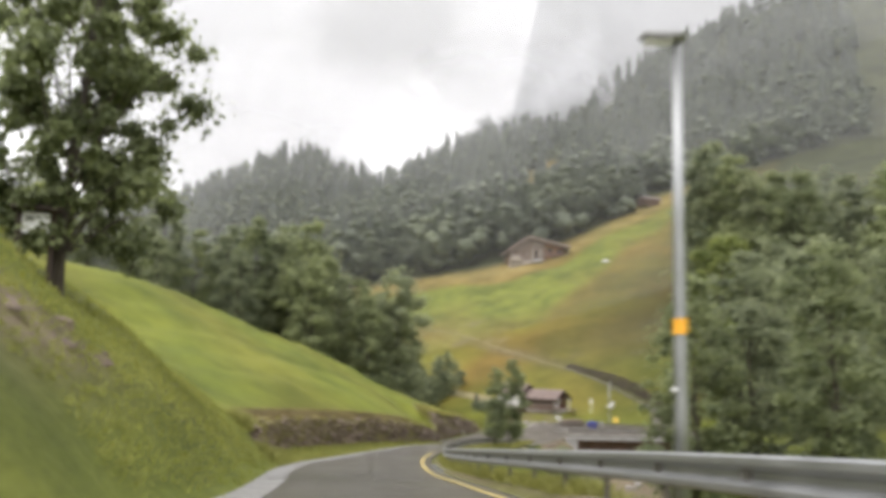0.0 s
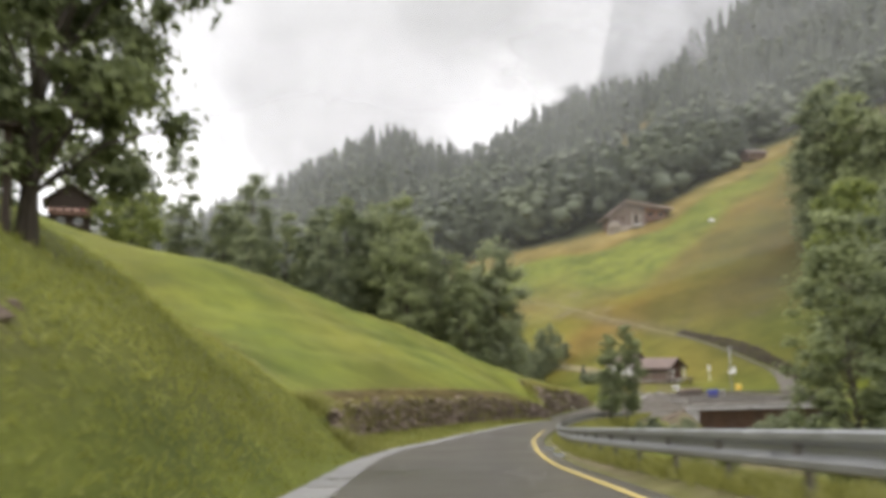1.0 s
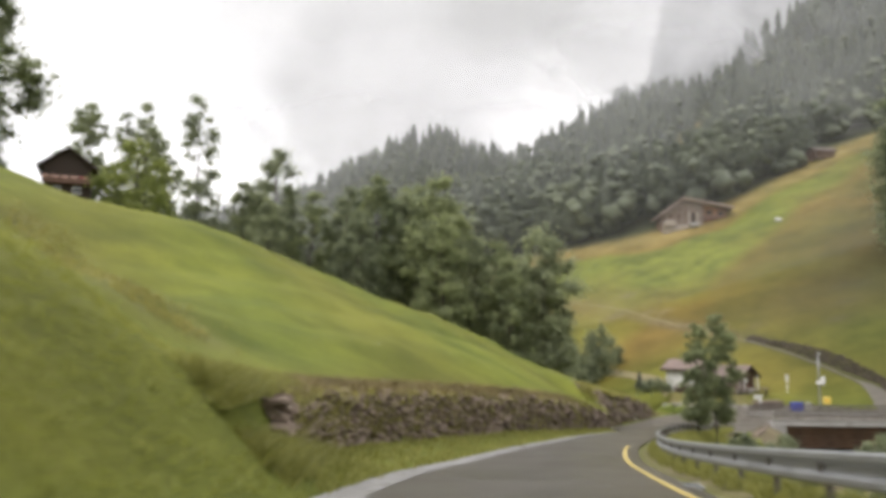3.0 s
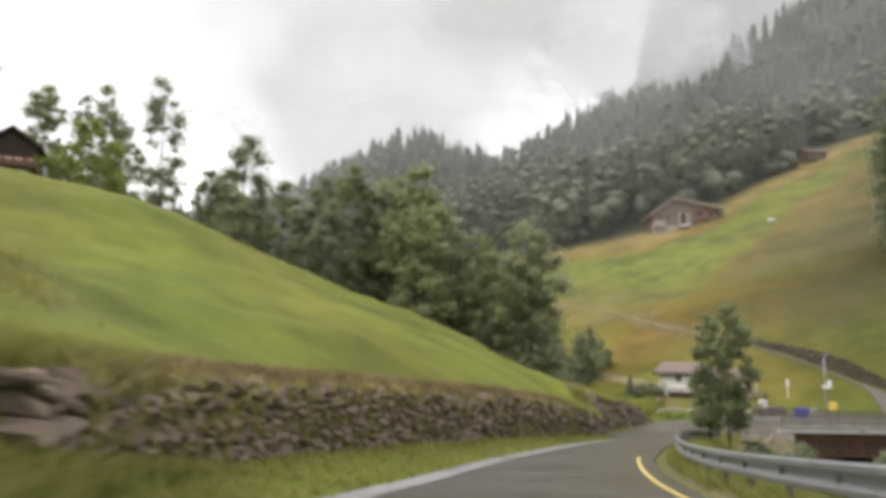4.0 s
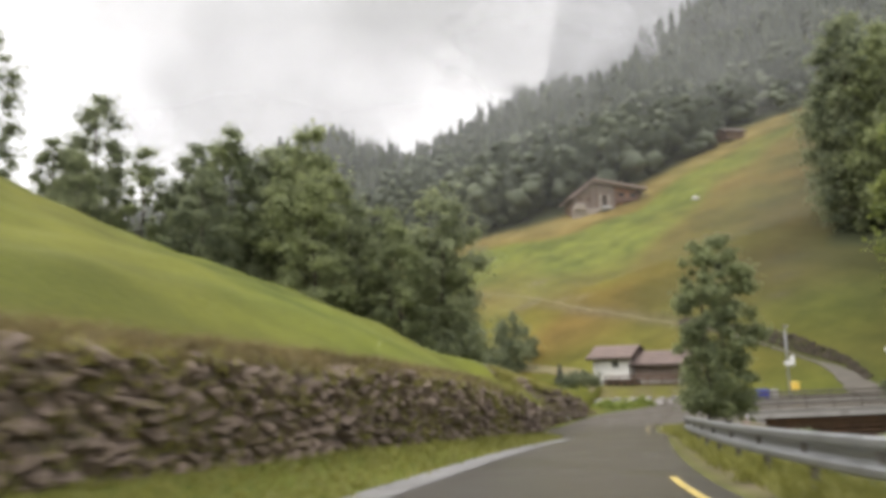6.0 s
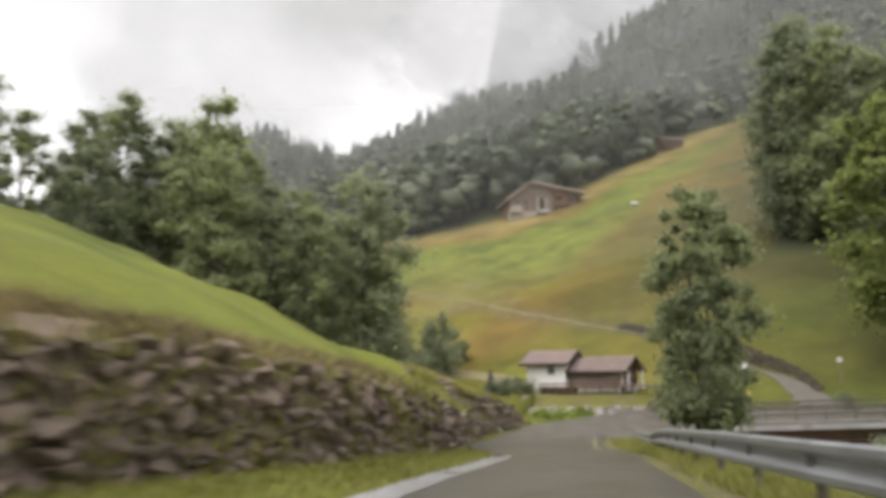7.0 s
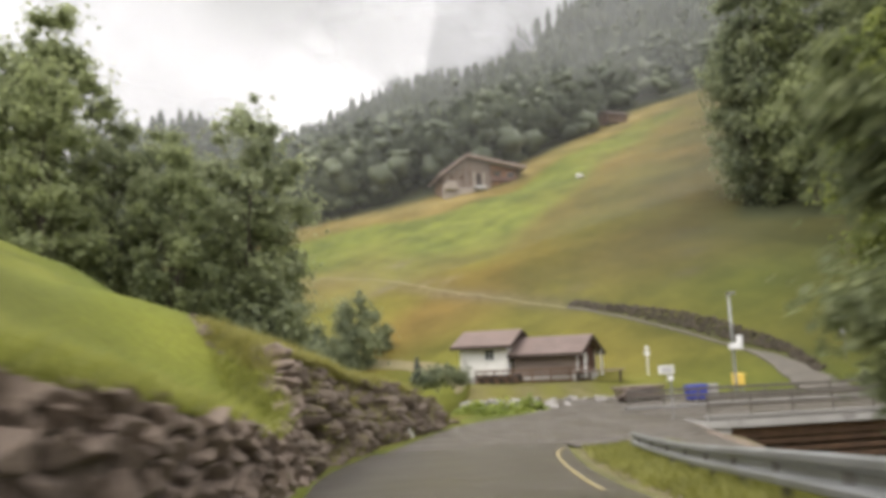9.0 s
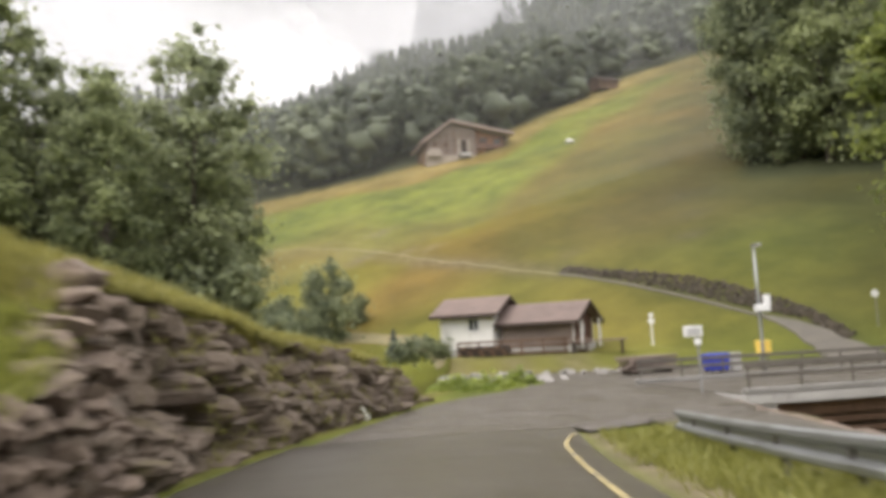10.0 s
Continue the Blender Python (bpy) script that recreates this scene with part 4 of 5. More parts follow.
def street_lamp(name, at, height, head_turn, label, band=True):
    root = thing(name, pose(*at), label, "street lamp")
    bm = tube(bmesh.new(), [(0, 0, -0.5), (0, 0, 1.0), (0, 0, height * 0.6), (0, 0, height)], [0.085, 0.08, 0.066, 0.055], 14)
    part("pole", bm, M_STEEL, root, smooth=True)
    if band:
        part("band", tube(bmesh.new(), [(0, 0, band - 0.09), (0, 0, band + 0.09)], [0.084, 0.084], 14), M_ORANGE, root, "orange reflective band")
        part("clip", boxes(((0.06, 0.05, 0.05), (-0.08, -0.02, band - 0.72)), bevel=0.01), M_WHITEPAINT, root)
    bm = bmesh.new()
    out = bmesh.ops.create_cube(bm, size=1, matrix=pose(0, 0.17, 0.02, 0, 0, 0) @ Matrix.Diagonal((0.26, 0.56, 0.12, 1)))
    bmesh.ops.bevel(bm, geom=bm.edges[:], offset=0.05, segments=3, affect="EDGES")
    for v in bm.verts:
        if v.co.y > 0.2:
            v.co.z *= 0.7
            v.co.x *= 0.85
    head = part("lamp_head", bm, M_POST, root, smooth=True)
    head.matrix_basis = pose(0, 0, height, 3, 0, head_turn)
    part("lens", boxes(((0.17, 0.34, 0.03), (0, 0.22, -0.05)), bevel=0.012), M_WHITEPAINT, head, "pale lamp glass")
    return root


lx, ly = 5.0, 1.45
street_lamp("street_lamp", (lx, ly, gz(lx, ly)), 5.6 - gz(lx, ly), 84, "grey steel street lamp with an orange band", band=2.14 - gz(lx, ly))
lamp2 = street_lamp("street_lamp", (31.7, 95.6, -6.42), 5.9, 200, "slim pale street lamp beside the yard", band=0)
part("bracket_box", boxes(((0.75, 0.2, 0.32), (0.1, -0.12, 2.95)), ((0.3, 0.2, 0.5), (0.35, -0.12, 3.3)), bevel=0.02), M_WHITEPAINT, lamp2, "white box on the pole")


def info_board(at, turn):
    root = thing("information_board", pose(*at, 0, 0, turn), "wooden information board with a white panel and small roof", "sign")
    for x in (-0.31, 0.31):
        part("post", boxes(((0.11, 0.11, 1.7), (x, 0, 0.5)), bevel=0.01), M_DARKWOOD, root)
    part("panel", boxes(((0.52, 0.04, 0.42), (0, -0.03, 1.05)), bevel=0.005), M_WHITEPAINT, root, "blank white panel")
    part("board_roof", boxes(((0.95, 0.3, 0.04), (0, -0.1, 1.36), (20, 0, 0)), ((0.95, 0.3, 0.04), (0, 0.15, 1.36), (-20, 0, 0))), M_DARKWOOD, root)


info_board((-5.4, 9.2, gz(-5.4, 9.2)), 18)

# ---- houses ----


def gable_block(root, name_tag, L, W, H, pitch, over, wall_mat, gable_mat, roof_mat, at=(0, 0, 0)):
    """A block with its ridge along x: walls with thickness, two roof slabs, purlin ends."""
    ox, oy, oz = at
    rise = W / 2 * math.tan(radians(pitch))
    t = 0.25
    for s in (-1, 1):
        part("wall", boxes(((L, t, H), (ox, oy + s * (W / 2 - t / 2), oz + H / 2))), wall_mat, root)
    for s in (-1, 1):
        x0, x1 = ox + s * (L / 2 - t), ox + s * L / 2 + s * 0.003
        v, f = [], []
        for x in (x0, x1):
            v += [(x, oy - W / 2 + t, oz), (x, oy + W / 2 - t, oz), (x, oy + W / 2 - t, oz + H), (x, oy, oz + H + rise - 0.05), (x, oy - W / 2 + t, oz + H)]
        f = [(0, 1, 2, 3, 4), (9, 8, 7, 6, 5)] + [(i, 5 + i, 5 + (i + 1) % 5, (i + 1) % 5) for i in range(5)]
        mesh_object("gable_wall", v, f, gable_mat, root)
    slope = math.hypot(W / 2 + over, (W / 2 + over) * math.tan(radians(pitch)))
    for s in (-1, 1):
        rows, run, tan = 9, W / 2 + over, math.tan(radians(pitch))
        top, low = [], []
        for k in range(rows):
            for u, lift in ((k / rows, 0.12), ((k + 1) / rows, 0.165)):
                top.append((s * run * u, H + rise - run * u * tan + lift))
        low = [(s * run, H + rise - run * tan), (0, H + rise - 0.02)]
        ring = top + low
        v = [(ox + e * (L / 2 + over), oy + a, oz + c) for e in (-1, 1) for a, c in ring]
        n = len(ring)
        f = [tuple(range(n)), tuple(range(2 * n - 1, n - 1, -1))] + [(i, n + i, n + (i + 1) % n, (i + 1) % n) for i in range(n)]
        mesh_object("roof", v, f, roof_mat, root)
        part("fascia", boxes(((L + 2 * over, 0.05, 0.22), (ox, oy + s * (W / 2 + over), oz + H - over * math.tan(radians(pitch)) - 0.0))), M_DARKWOOD, root)
    for s in (-1, 1):
        for q in (-1, 1):
            bm = boxes(((0.06, slope, 0.24), (ox + s * (L / 2 + over), oy + q * (W / 2 + over) / 2, oz + H + rise - (W / 2 + over) / 2 * math.tan(radians(pitch)) - 0.02), (-q * pitch, 0, 0)))
            part("barge_board", bm, M_DARKWOOD, root)


def window(root, at, w, h, turn=0, frame_mat=None, shutters=None):
    """A window set in a wall, its face towards -y before the turn."""
    bm = boxes(((w, 0.08, 0.07), (0, 0, h / 2)), ((w, 0.08, 0.07), (0, 0, -h / 2)), ((0.07, 0.08, h), (-w / 2, 0, 0)), ((0.07, 0.08, h), (w / 2, 0, 0)), ((0.05, 0.07, h), (0, 0, 0)))
    win = part("window", bm, frame_mat or M_WHITEPAINT, root)
    win.matrix_basis = pose(*at, 0, 0, turn)
    part("pane", boxes(((w - 0.06, 0.02, h - 0.06), (0, 0.0, 0))), M_GLASS, win)
    if shutters:
        for s in (-1, 1):
            part("shutter", boxes(((w * 0.5, 0.05, h), (s * w * 0.79, -0.04, 0))), shutters, win)
    return win


# the small pair of houses by the yard
cottage = thing("cottage", pose(23.1, 115.9, -5.05, 0, 0, -36), "small white rendered house with a brown tiled roof", "house")
gable_block(cottage, "a", 3.8, 4.4, 2.55, 24, 0.55, M_WHITE, M_WHITE, M_ROOF)
window(cottage, (0.55, -2.23, 1.75), 0.75, 0.8)
part("plinth", boxes(((4.0, 4.6, 0.5), (0, 0, -0.1)), bevel=0.02), M_CONCRETE, cottage, "grey stone base")
barn = thing("barn", pose(27.2, 113.3, -5.05, 0, 0, -40), "low brown timber barn with a tiled roof and dark gable", "house")
gable_block(barn, "b", 5.0, 4.0, 1.85, 27, 0.6, M_WHITE, M_REDDARK, M_ROOF)
part("corner_post", boxes(((0.13, 0.13, 1.9), (3.0, 1.8, 0.85))), M_WHITEPAINT, barn, "white post")
part("corner_post", boxes(((0.13, 0.13, 1.9), (3.0, -1.8, 0.85))), M_WHITEPAINT, barn, "white post")
part("plank_wall", boxes(((4.9, 0.06, 1.5), (0, -2.04, 0.75))), M_GREYWOOD, barn)
part("plinth", boxes(((4.9, 4.2, 0.5), (0.2, 0, -0.1)), bevel=0.02), M_CONCRETE, barn, "grey stone base")
window(barn, (2.53, -0.3, 1.2), 0.4, 0.4, 90)


def build_chalet():
    """A barn house with one short and one long roof slope, its front to the valley."""
    root = thing("chalet", pose(40.05, 197.8, 27.4, 0, 0, 2), "weathered timber chalet with a long pale shingle roof", "house")
    deep = 8.0

    def slab(name, ring, y0, y1, mat, label=""):
        n = len(ring)
        v = [(a, y, c) for y in (y0, y1) for a, c in ring]
        f = [tuple(range(n)), tuple(range(2 * n - 1, n - 1, -1))] + [(i, n + i, n + (i + 1) % n, (i + 1) % n) for i in range(n)]
        return mesh_object(name, v, f, mat, root, label)

    slab("front_wall", [(-4.4, 0.4), (4.6, 0.4), (4.6, 5.2), (0, 6.15), (-4.4, 2.9)], 0, 0.3, M_GREYWOOD, "grey-brown boarded front")
    slab("side_bay", [(4.6, 0.4), (10.2, 0.9), (10.2, 4.15), (4.6, 5.2)], 0.9, 1.2, M_REDWOOD, "red-brown boarded bay")
    slab("back_wall", [(-4.4, -1.0), (10.2, -1.0), (10.2, 4.15), (0, 6.15), (-4.4, 2.9)], deep - 0.3, deep, M_WOOD)
    for x, z in ((-4.25, 2.9), (10.05, 4.1)):
        part("side_wall", boxes(((0.3, deep - 0.6, z + 1.0), (x, deep / 2, (z - 1.0) / 2))), M_WOOD, root)
    slab("roof", [(0, 6.65), (0, 6.3), (-5.3, 2.4), (-5.45, 2.75)], -1.3, deep + 0.8, M_ROOFPALE)
    slab("roof", [(0.003, 6.65), (11.4, 4.45), (11.4, 4.05), (0.003, 6.3)], -1.3, deep + 0.8, M_ROOFPALE)
    slab("plinth", [(-4.5, -1.6), (4.7, -1.6), (4.7, 0.5), (-4.5, 0.5)], -0.12, 0.5, M_BASE, "stained masonry base")
    slab("plinth", [(4.7, -1.4), (10.3, -1.4), (10.3, 0.9), (4.7, 0.9)], 0.78, 1.4, M_BASE, "stained masonry base")
    part("door", boxes(((1.0, 0.1, 2.3), (2.4, -0.05, 2.0)), bevel=0.02), M_DARKWOOD, root, "dark door")
    for x0 in (-4.2, -3.0, -1.8, -0.6, 0.7):
        part("upright", boxes(((0.16, 0.1, 2.6 + max(0, 0.62 * (x0 + 3.0)) * 0.8), (x0, -0.06, 0.6 + (2.6 + max(0, 0.62 * (x0 + 3.0)) * 0.8) / 2))), M_WOOD, root)
    for x0 in (5.6, 6.9, 8.2, 9.4):
        part("bay_post", boxes(((0.14, 0.12, 3.2), (x0, 0.84, 2.5))), M_DARKWOOD, root)
    part("bay_window", boxes(((1.0, 0.08, 0.8), (6.25, 0.88, 3.4)), ((1.0, 0.08, 0.8), (8.8, 0.88, 3.2))), M_GLASS, root, "dark window opening")
    part("step", boxes(((2.2, 1.0, 0.5), (2.4, -0.6, 0.5)), ((1.6, 0.5, 0.3), (2.4, -1.3, 0.2)), bevel=0.04), M_CONCRETE, root, "pale stone door step")
    part("log_stack", boxes(((2.6, 0.8, 0.9), (-3.2, -0.7, 0.5)), ((2.0, 0.7, 0.5), (-3.0, -0.7, 1.2)), bevel=0.08), M_BASE, root, "pale stacked firewood by the wall")
    for x in (1.55, 3.3):
        part("door_post", boxes(((0.5, 0.12, 2.6), (x, -0.05, 2.0)), bevel=0.02), M_BASE, root, "pale rendered pier")
    for x in (-2.7, -0.9):
        part("shutter", boxes(((0.7, 0.06, 0.8), (x, -0.03, 2.4)), bevel=0.01), M_WOOD, root, "closed brown shutter")
    for z in (1.35, 2.2, 3.05, 3.9):
        part("batten", boxes(((8.7 - max(0, z - 2.9) * 1.3, 0.05, 0.07), (0.1 + max(0, z - 2.9) * 0.65, -0.02, z))), M_WOOD, root)
    part("balcony", boxes(((5.4, 0.1, 0.8), (7.4, 0.3, 2.3)), ((5.4, 0.9, 0.1), (7.4, 0.7, 1.9))), M_RUST, root, "rust-brown balcony front")
    for x in (4.9, 9.9):
        part("balcony_post", boxes(((0.16, 0.16, 3.9), (x, 0.35, 2.6))), M_WOOD, root)


build_chalet()

hut = thing("hut", pose(82, 226.5, gz(82, 226.5) - 0.2, 0, 0, 10), "small wooden hay hut at the top of the meadow", "house")
gable_block(hut, "d", 6.0, 5.0, 2.4, 26, 0.7, M_WOOD, M_RUST, M_ROOF)
hut.scale = (0.85, 0.85, 0.85)

# dark chalet behind the crest of the near meadow
crest_house = thing("crest_house", pose(-44.6, 89.5, gz(-44.6, 89.5) - 0.8, 0, 0, 117), "dark timber chalet with a flowered balcony", "house")
crest_house.scale = (0.7, 0.7, 0.7)
gable_block(crest_house, "e", 8.0, 6.2, 5.2, 36, 0.9, M_DARKWOOD, M_DARKWOOD, M_ROOF)
part("balcony", boxes(((0.9, 6.4, 0.1), (-4.5, 0, 2.2)), ((0.06, 6.4, 0.75), (-4.95, 0, 2.6)), bevel=0.01), M_RUST, crest_house, "red-brown balcony")
for k in range(5):
    bm = bmesh.new()
    for q in range(7):
        bmesh.ops.create_icosphere(bm, subdivisions=1, radius=0.14, matrix=pose(-5.05, -2.6 + 1.25 * k + 0.13 * q, 3.05 + 0.08 * math.sin(q * 2.3)))
    part("flower_box", bm, M_FLOWER, crest_house, "pink and white balcony flowers")
window(crest_house, (-4.06, -1.3, 1.3), 1.0, 1.1, -90)
window(crest_house, (-4.06, 1.3, 1.3), 1.0, 1.1, -90)

# ---- bridge and yard things ----
bridge = thing("bridge", pose(0, 0, 0), "short road bridge with a pale concrete edge over the stream", "bridge")
part("deck", boxes(((17.0, 8.2, 0.3), (32.1, 88.1, -6.56)), bevel=0.02), M_CONCRETE, bridge, "concrete deck")
part("surface", boxes(((16.9, 7.4, 0.05), (32.1, 88.1, -6.385))), M_YARD, bridge, "worn asphalt surface")
for y in (84.15, 92.0):
    part("kerb", boxes(((17.0, 0.3, 0.2), (32.1, y, -6.3)), bevel=0.03), M_DARKCONCRETE, bridge, "stained concrete edge beam")
for k in range(10):
    for y in (84.15, 92.0):
        part("railing_post", boxes(((0.06, 0.06, 0.75), (23.8 + k * 1.85, y, -5.83)), bevel=0.008), M_RAILDARK, bridge)
for y in (84.15, 92.0):
    for z in (-5.5, -5.8):
        part("handrail", boxes(((16.8, 0.05, 0.14), (32.1, y, z)), bevel=0.01), M_RAILDARK, bridge)
part("girder", boxes(((14.0, 0.3, 0.5), (31.6, 84.7, -6.95)), bevel=0.02), M_WOOD, bridge, "brown stained steel girder")
for k in range(4):
    part("plank", boxes(((14.0, 0.1, 0.22), (31.6, 84.75 + 0.05 * k, -7.4 - 0.36 * k), (2, 0, 0)), bevel=0.02), M_WOOD, bridge, "dark brown stained lining plank")
for x in (24.0, 38.6):
    part("abutment", boxes(((1.4, 8.0, 3.0), (x, 88.1, -8.1)), bevel=0.04), M_CONCRETE, bridge, "stained concrete abutment")


def wheeled_bin(at, turn, size):
    root = thing("waste_container", pose(*at, 0, 0, turn), "blue plastic waste container on small wheels", "waste bin")
    root.scale = (size, size, size * 1.1)
    bm = bmesh.new()
    bmesh.ops.create_cube(bm, size=1, matrix=pose(0, 0, 0.68) @ Matrix.Diagonal((1.9, 1.05, 1.0, 1)))
    for v in bm.verts:
        if v.co.z < 0.5:
            v.co.x *= 0.86
            v.co.y *= 0.84
    bmesh.ops.bevel(bm, geom=bm.edges[:], offset=0.04, segments=2, affect="EDGES")
    part("body", bm, M_BLUE, root)
    part("lid", boxes(((1.98, 1.12, 0.1), (0, 0, 1.23)), ((1.7, 0.9, 0.08), (0, 0, 1.3)), bevel=0.03), M_BLUE, root)
    for x in (-0.65, 0.65):
        for y in (-0.35, 0.35):
            part("wheel", tube(bmesh.new(), [(x, y - 0.03, 0.1), (x, y + 0.03, 0.1)], [0.1, 0.1], 10), M_DARKWOOD, root)


wheeled_bin((29.7, 96.4, -6.4), 5, 0.62)
grey_bin = thing("grey_bin", pose(31.0, 96.9, -6.4), "pale grey lidded bin beside the blue container", "waste bin")
part("body", boxes(((0.45, 0.45, 0.8), (0, 0, 0.4)), bevel=0.04), M_CONCRETE, grey_bin)
part("lid", boxes(((0.5, 0.5, 0.08), (0, 0, 0.84)), bevel=0.03), M_CONCRETE, grey_bin)
grit = thing("grit_box", pose(33.2, 97.9, -6.4, 0, 0, 4), "yellow grit box on short legs by the lamp", "grit box")
part("body", boxes(((0.6, 0.45, 0.6), (0, 0, 1.0)), bevel=0.03), M_YELLOWBOX, grit)
part("lid", boxes(((0.64, 0.5, 0.06), (0, 0, 1.32), (6, 0, 0)), bevel=0.02), M_YELLOWBOX, grit)
for x in (-0.22, 0.22):
    part("leg", boxes(((0.06, 0.06, 0.7), (x, 0, 0.35))), M_POST, grit)

sign = thing("direction_sign", pose(22.8, 85.6, -6.4, 0, 0, 8), "white direction sign on a thin post at the bridge", "sign")
part("post", tube(bmesh.new(), [(0.2, 0, -0.2), (0.2, 0, 2.2)], [0.04, 0.04], 8), M_POST, sign)
part("panel", boxes(((0.72, 0.04, 0.34), (0, -0.05, 2.05)), ((0.26, 0.04, 0.2), (0.16, -0.05, 1.7)), bevel=0.01), M_WHITEPAINT, sign, "white sign board")
part("lettering", boxes(((0.5, 0.01, 0.05), (0, -0.076, 2.1)), ((0.5, 0.01, 0.05), (0, -0.076, 1.99))), M_POST, sign)

marker = thing("marker_post", pose(33.4, 110.6, gz(33.4, 110.6)), "white marker post with round reflectors on the meadow edge", "post")
part("post", tube(bmesh.new(), [(0, 0, -0.2), (0, 0, 1.9)], [0.05, 0.05], 8), M_WHITEPAINT, marker)
for z in (1.55, 1.95):
    part("disc", tube(bmesh.new(), [(0, -0.05, z), (0, 0.03, z)], [0.2 if z < 1.8 else 0.14] * 2, 14), M_WHITEPAINT, marker)


def timber_rail(name, a, b, h, rails, posts, mat, label):
    root = thing(name, pose(0, 0, 0), label, "fence")
    a, b = Vector(a), Vector(b)
    turn = math.degrees(math.atan2((b - a).y, (b - a).x))
    for k in range(posts):
        p = a.lerp(b, k / (posts - 1))
        part("post", boxes(((0.12, 0.12, h + 0.3), (p.x, p.y, p.z + h / 2 - 0.15), (0, 0, turn)), bevel=0.01), mat, root)
    c, L = (a + b) / 2, (b - a).length
    tilt = math.degrees(math.asin((b - a).z / L))
    for k in range(rails):
        part("board", boxes(((L, 0.05, 0.14), (c.x, c.y, c.z + h * (0.95 - 0.42 * k)), (0, -tilt, turn)), bevel=0.008), mat, root)




def timber_stack(at, turn):
    """Sawn boards stacked on bearers, the ends uneven."""
    rng = np.random.default_rng(4)
    root = thing("timber_stack", pose(*at, 0, 0, turn), "stack of weathered sawn boards on the yard edge", "timber")
    for x in (-1.1, 1.1):
        part("bearer", boxes(((0.14, 1.3, 0.14), (x, 0, 0.07))), M_DARKWOOD, root)
    for k in range(6):
        for j in range(4):
            part("board", boxes(((rng.uniform(2.5, 3.3), 0.26, 0.09), (rng.normal() * 0.15, -0.48 + 0.32 * j, 0.2 + 0.125 * k), (0, 0, rng.normal() * 2)), bevel=0.008), M_GREYWOOD, root)


timber_stack((28.0, 100.2, -6.42), 20)
table = thing("work_table", pose(28.9, 108.9, -5.5, 0, 0, -30), "long pale plank table on trestle legs", "table")
part("tabletop", boxes(((3.6, 0.8, 0.09), (0, 0, 0.8)), bevel=0.015), M_GREYWOOD, table)
for x in (-1.5, 1.5):
    for y in (-0.3, 0.3):
        part("leg", boxes(((0.1, 0.1, 1.0), (x, y, 0.3))), M_DARKWOOD, table)
wood_pile = thing("wood_pile", pose(22.3, 111.6, -5.42, 0, 0, -36), "dark brown stack of split firewood before the cottage", "firewood")
rng_p = np.random.default_rng(6)
for k in range(3):
    for j in range(13):
        part("log", tube(bmesh.new(), [(-1.6 + 0.26 * j + 0.13 * (k % 2), -0.3 + float(rng_p.normal()) * 0.04, 0.13 + 0.22 * k), (-1.6 + 0.26 * j + 0.13 * (k % 2), 0.4, 0.13 + 0.22 * k)], [0.12, 0.12], 7), M_DARKWOOD if (j + k) % 3 else M_WOOD, wood_pile)
timber_rail("fence", (20.9, 112.9, -5.4), (28.6, 109.9, -5.4), 0.95, 3, 7, M_WOOD, "brown plank fence in front of the cottage")

stream_wall = thing("stream_wall", pose(0, 0, 0), "low stone wall along the stream bank", "wall")
for k in range(7):
    u0, u1 = k / 7, (k + 1) / 7
    p, q = Vector((17.9 + 5.2 * u0, 69.5 + 14.4 * u0, 0)), Vector((17.9 + 5.2 * u1, 69.5 + 14.4 * u1, 0))
    c = (p + q) / 2
    L, turn = (q - p).length, math.degrees(math.atan2(q.y - p.y, q.x - p.x))
    part("wall_block", boxes(((L, 0.4, 3.0), (c.x, c.y, float(Z_ROAD(c.y)) - 1.72), (0, 0, turn)), bevel=0.04), M_STONE, stream_wall)
    part("coping", boxes(((L - 0.02, 0.34, 0.12), (c.x, c.y, float(Z_ROAD(c.y)) - 0.17), (0, 0, turn)), bevel=0.04), M_STONE, stream_wall, "mossy flat coping stones")

# ---- stone wall ----


def stone_mesh(rng, count=15):
    """An angular broken block of about unit size."""
    bm = bmesh.new()
    for _ in range(count):
        w = Vector(rng.normal(size=3))
        w /= (abs(w.x) ** 5 + abs(w.y) ** 5 + abs(w.z) ** 5) ** 0.2
        bm.verts.new(w * 0.5 * rng.uniform(0.88, 1.08))
    out = bmesh.ops.convex_hull(bm, input=bm.verts[:])
    bmesh.ops.delete(bm, geom=[v for v in out["geom_interior"] if isinstance(v, bmesh.types.BMVert)], context="VERTS")
    me = bpy.data.meshes.new("stone")
    bm.to_mesh(me)
    bm.free()
    me.materials.append(M_STONE)
    return me


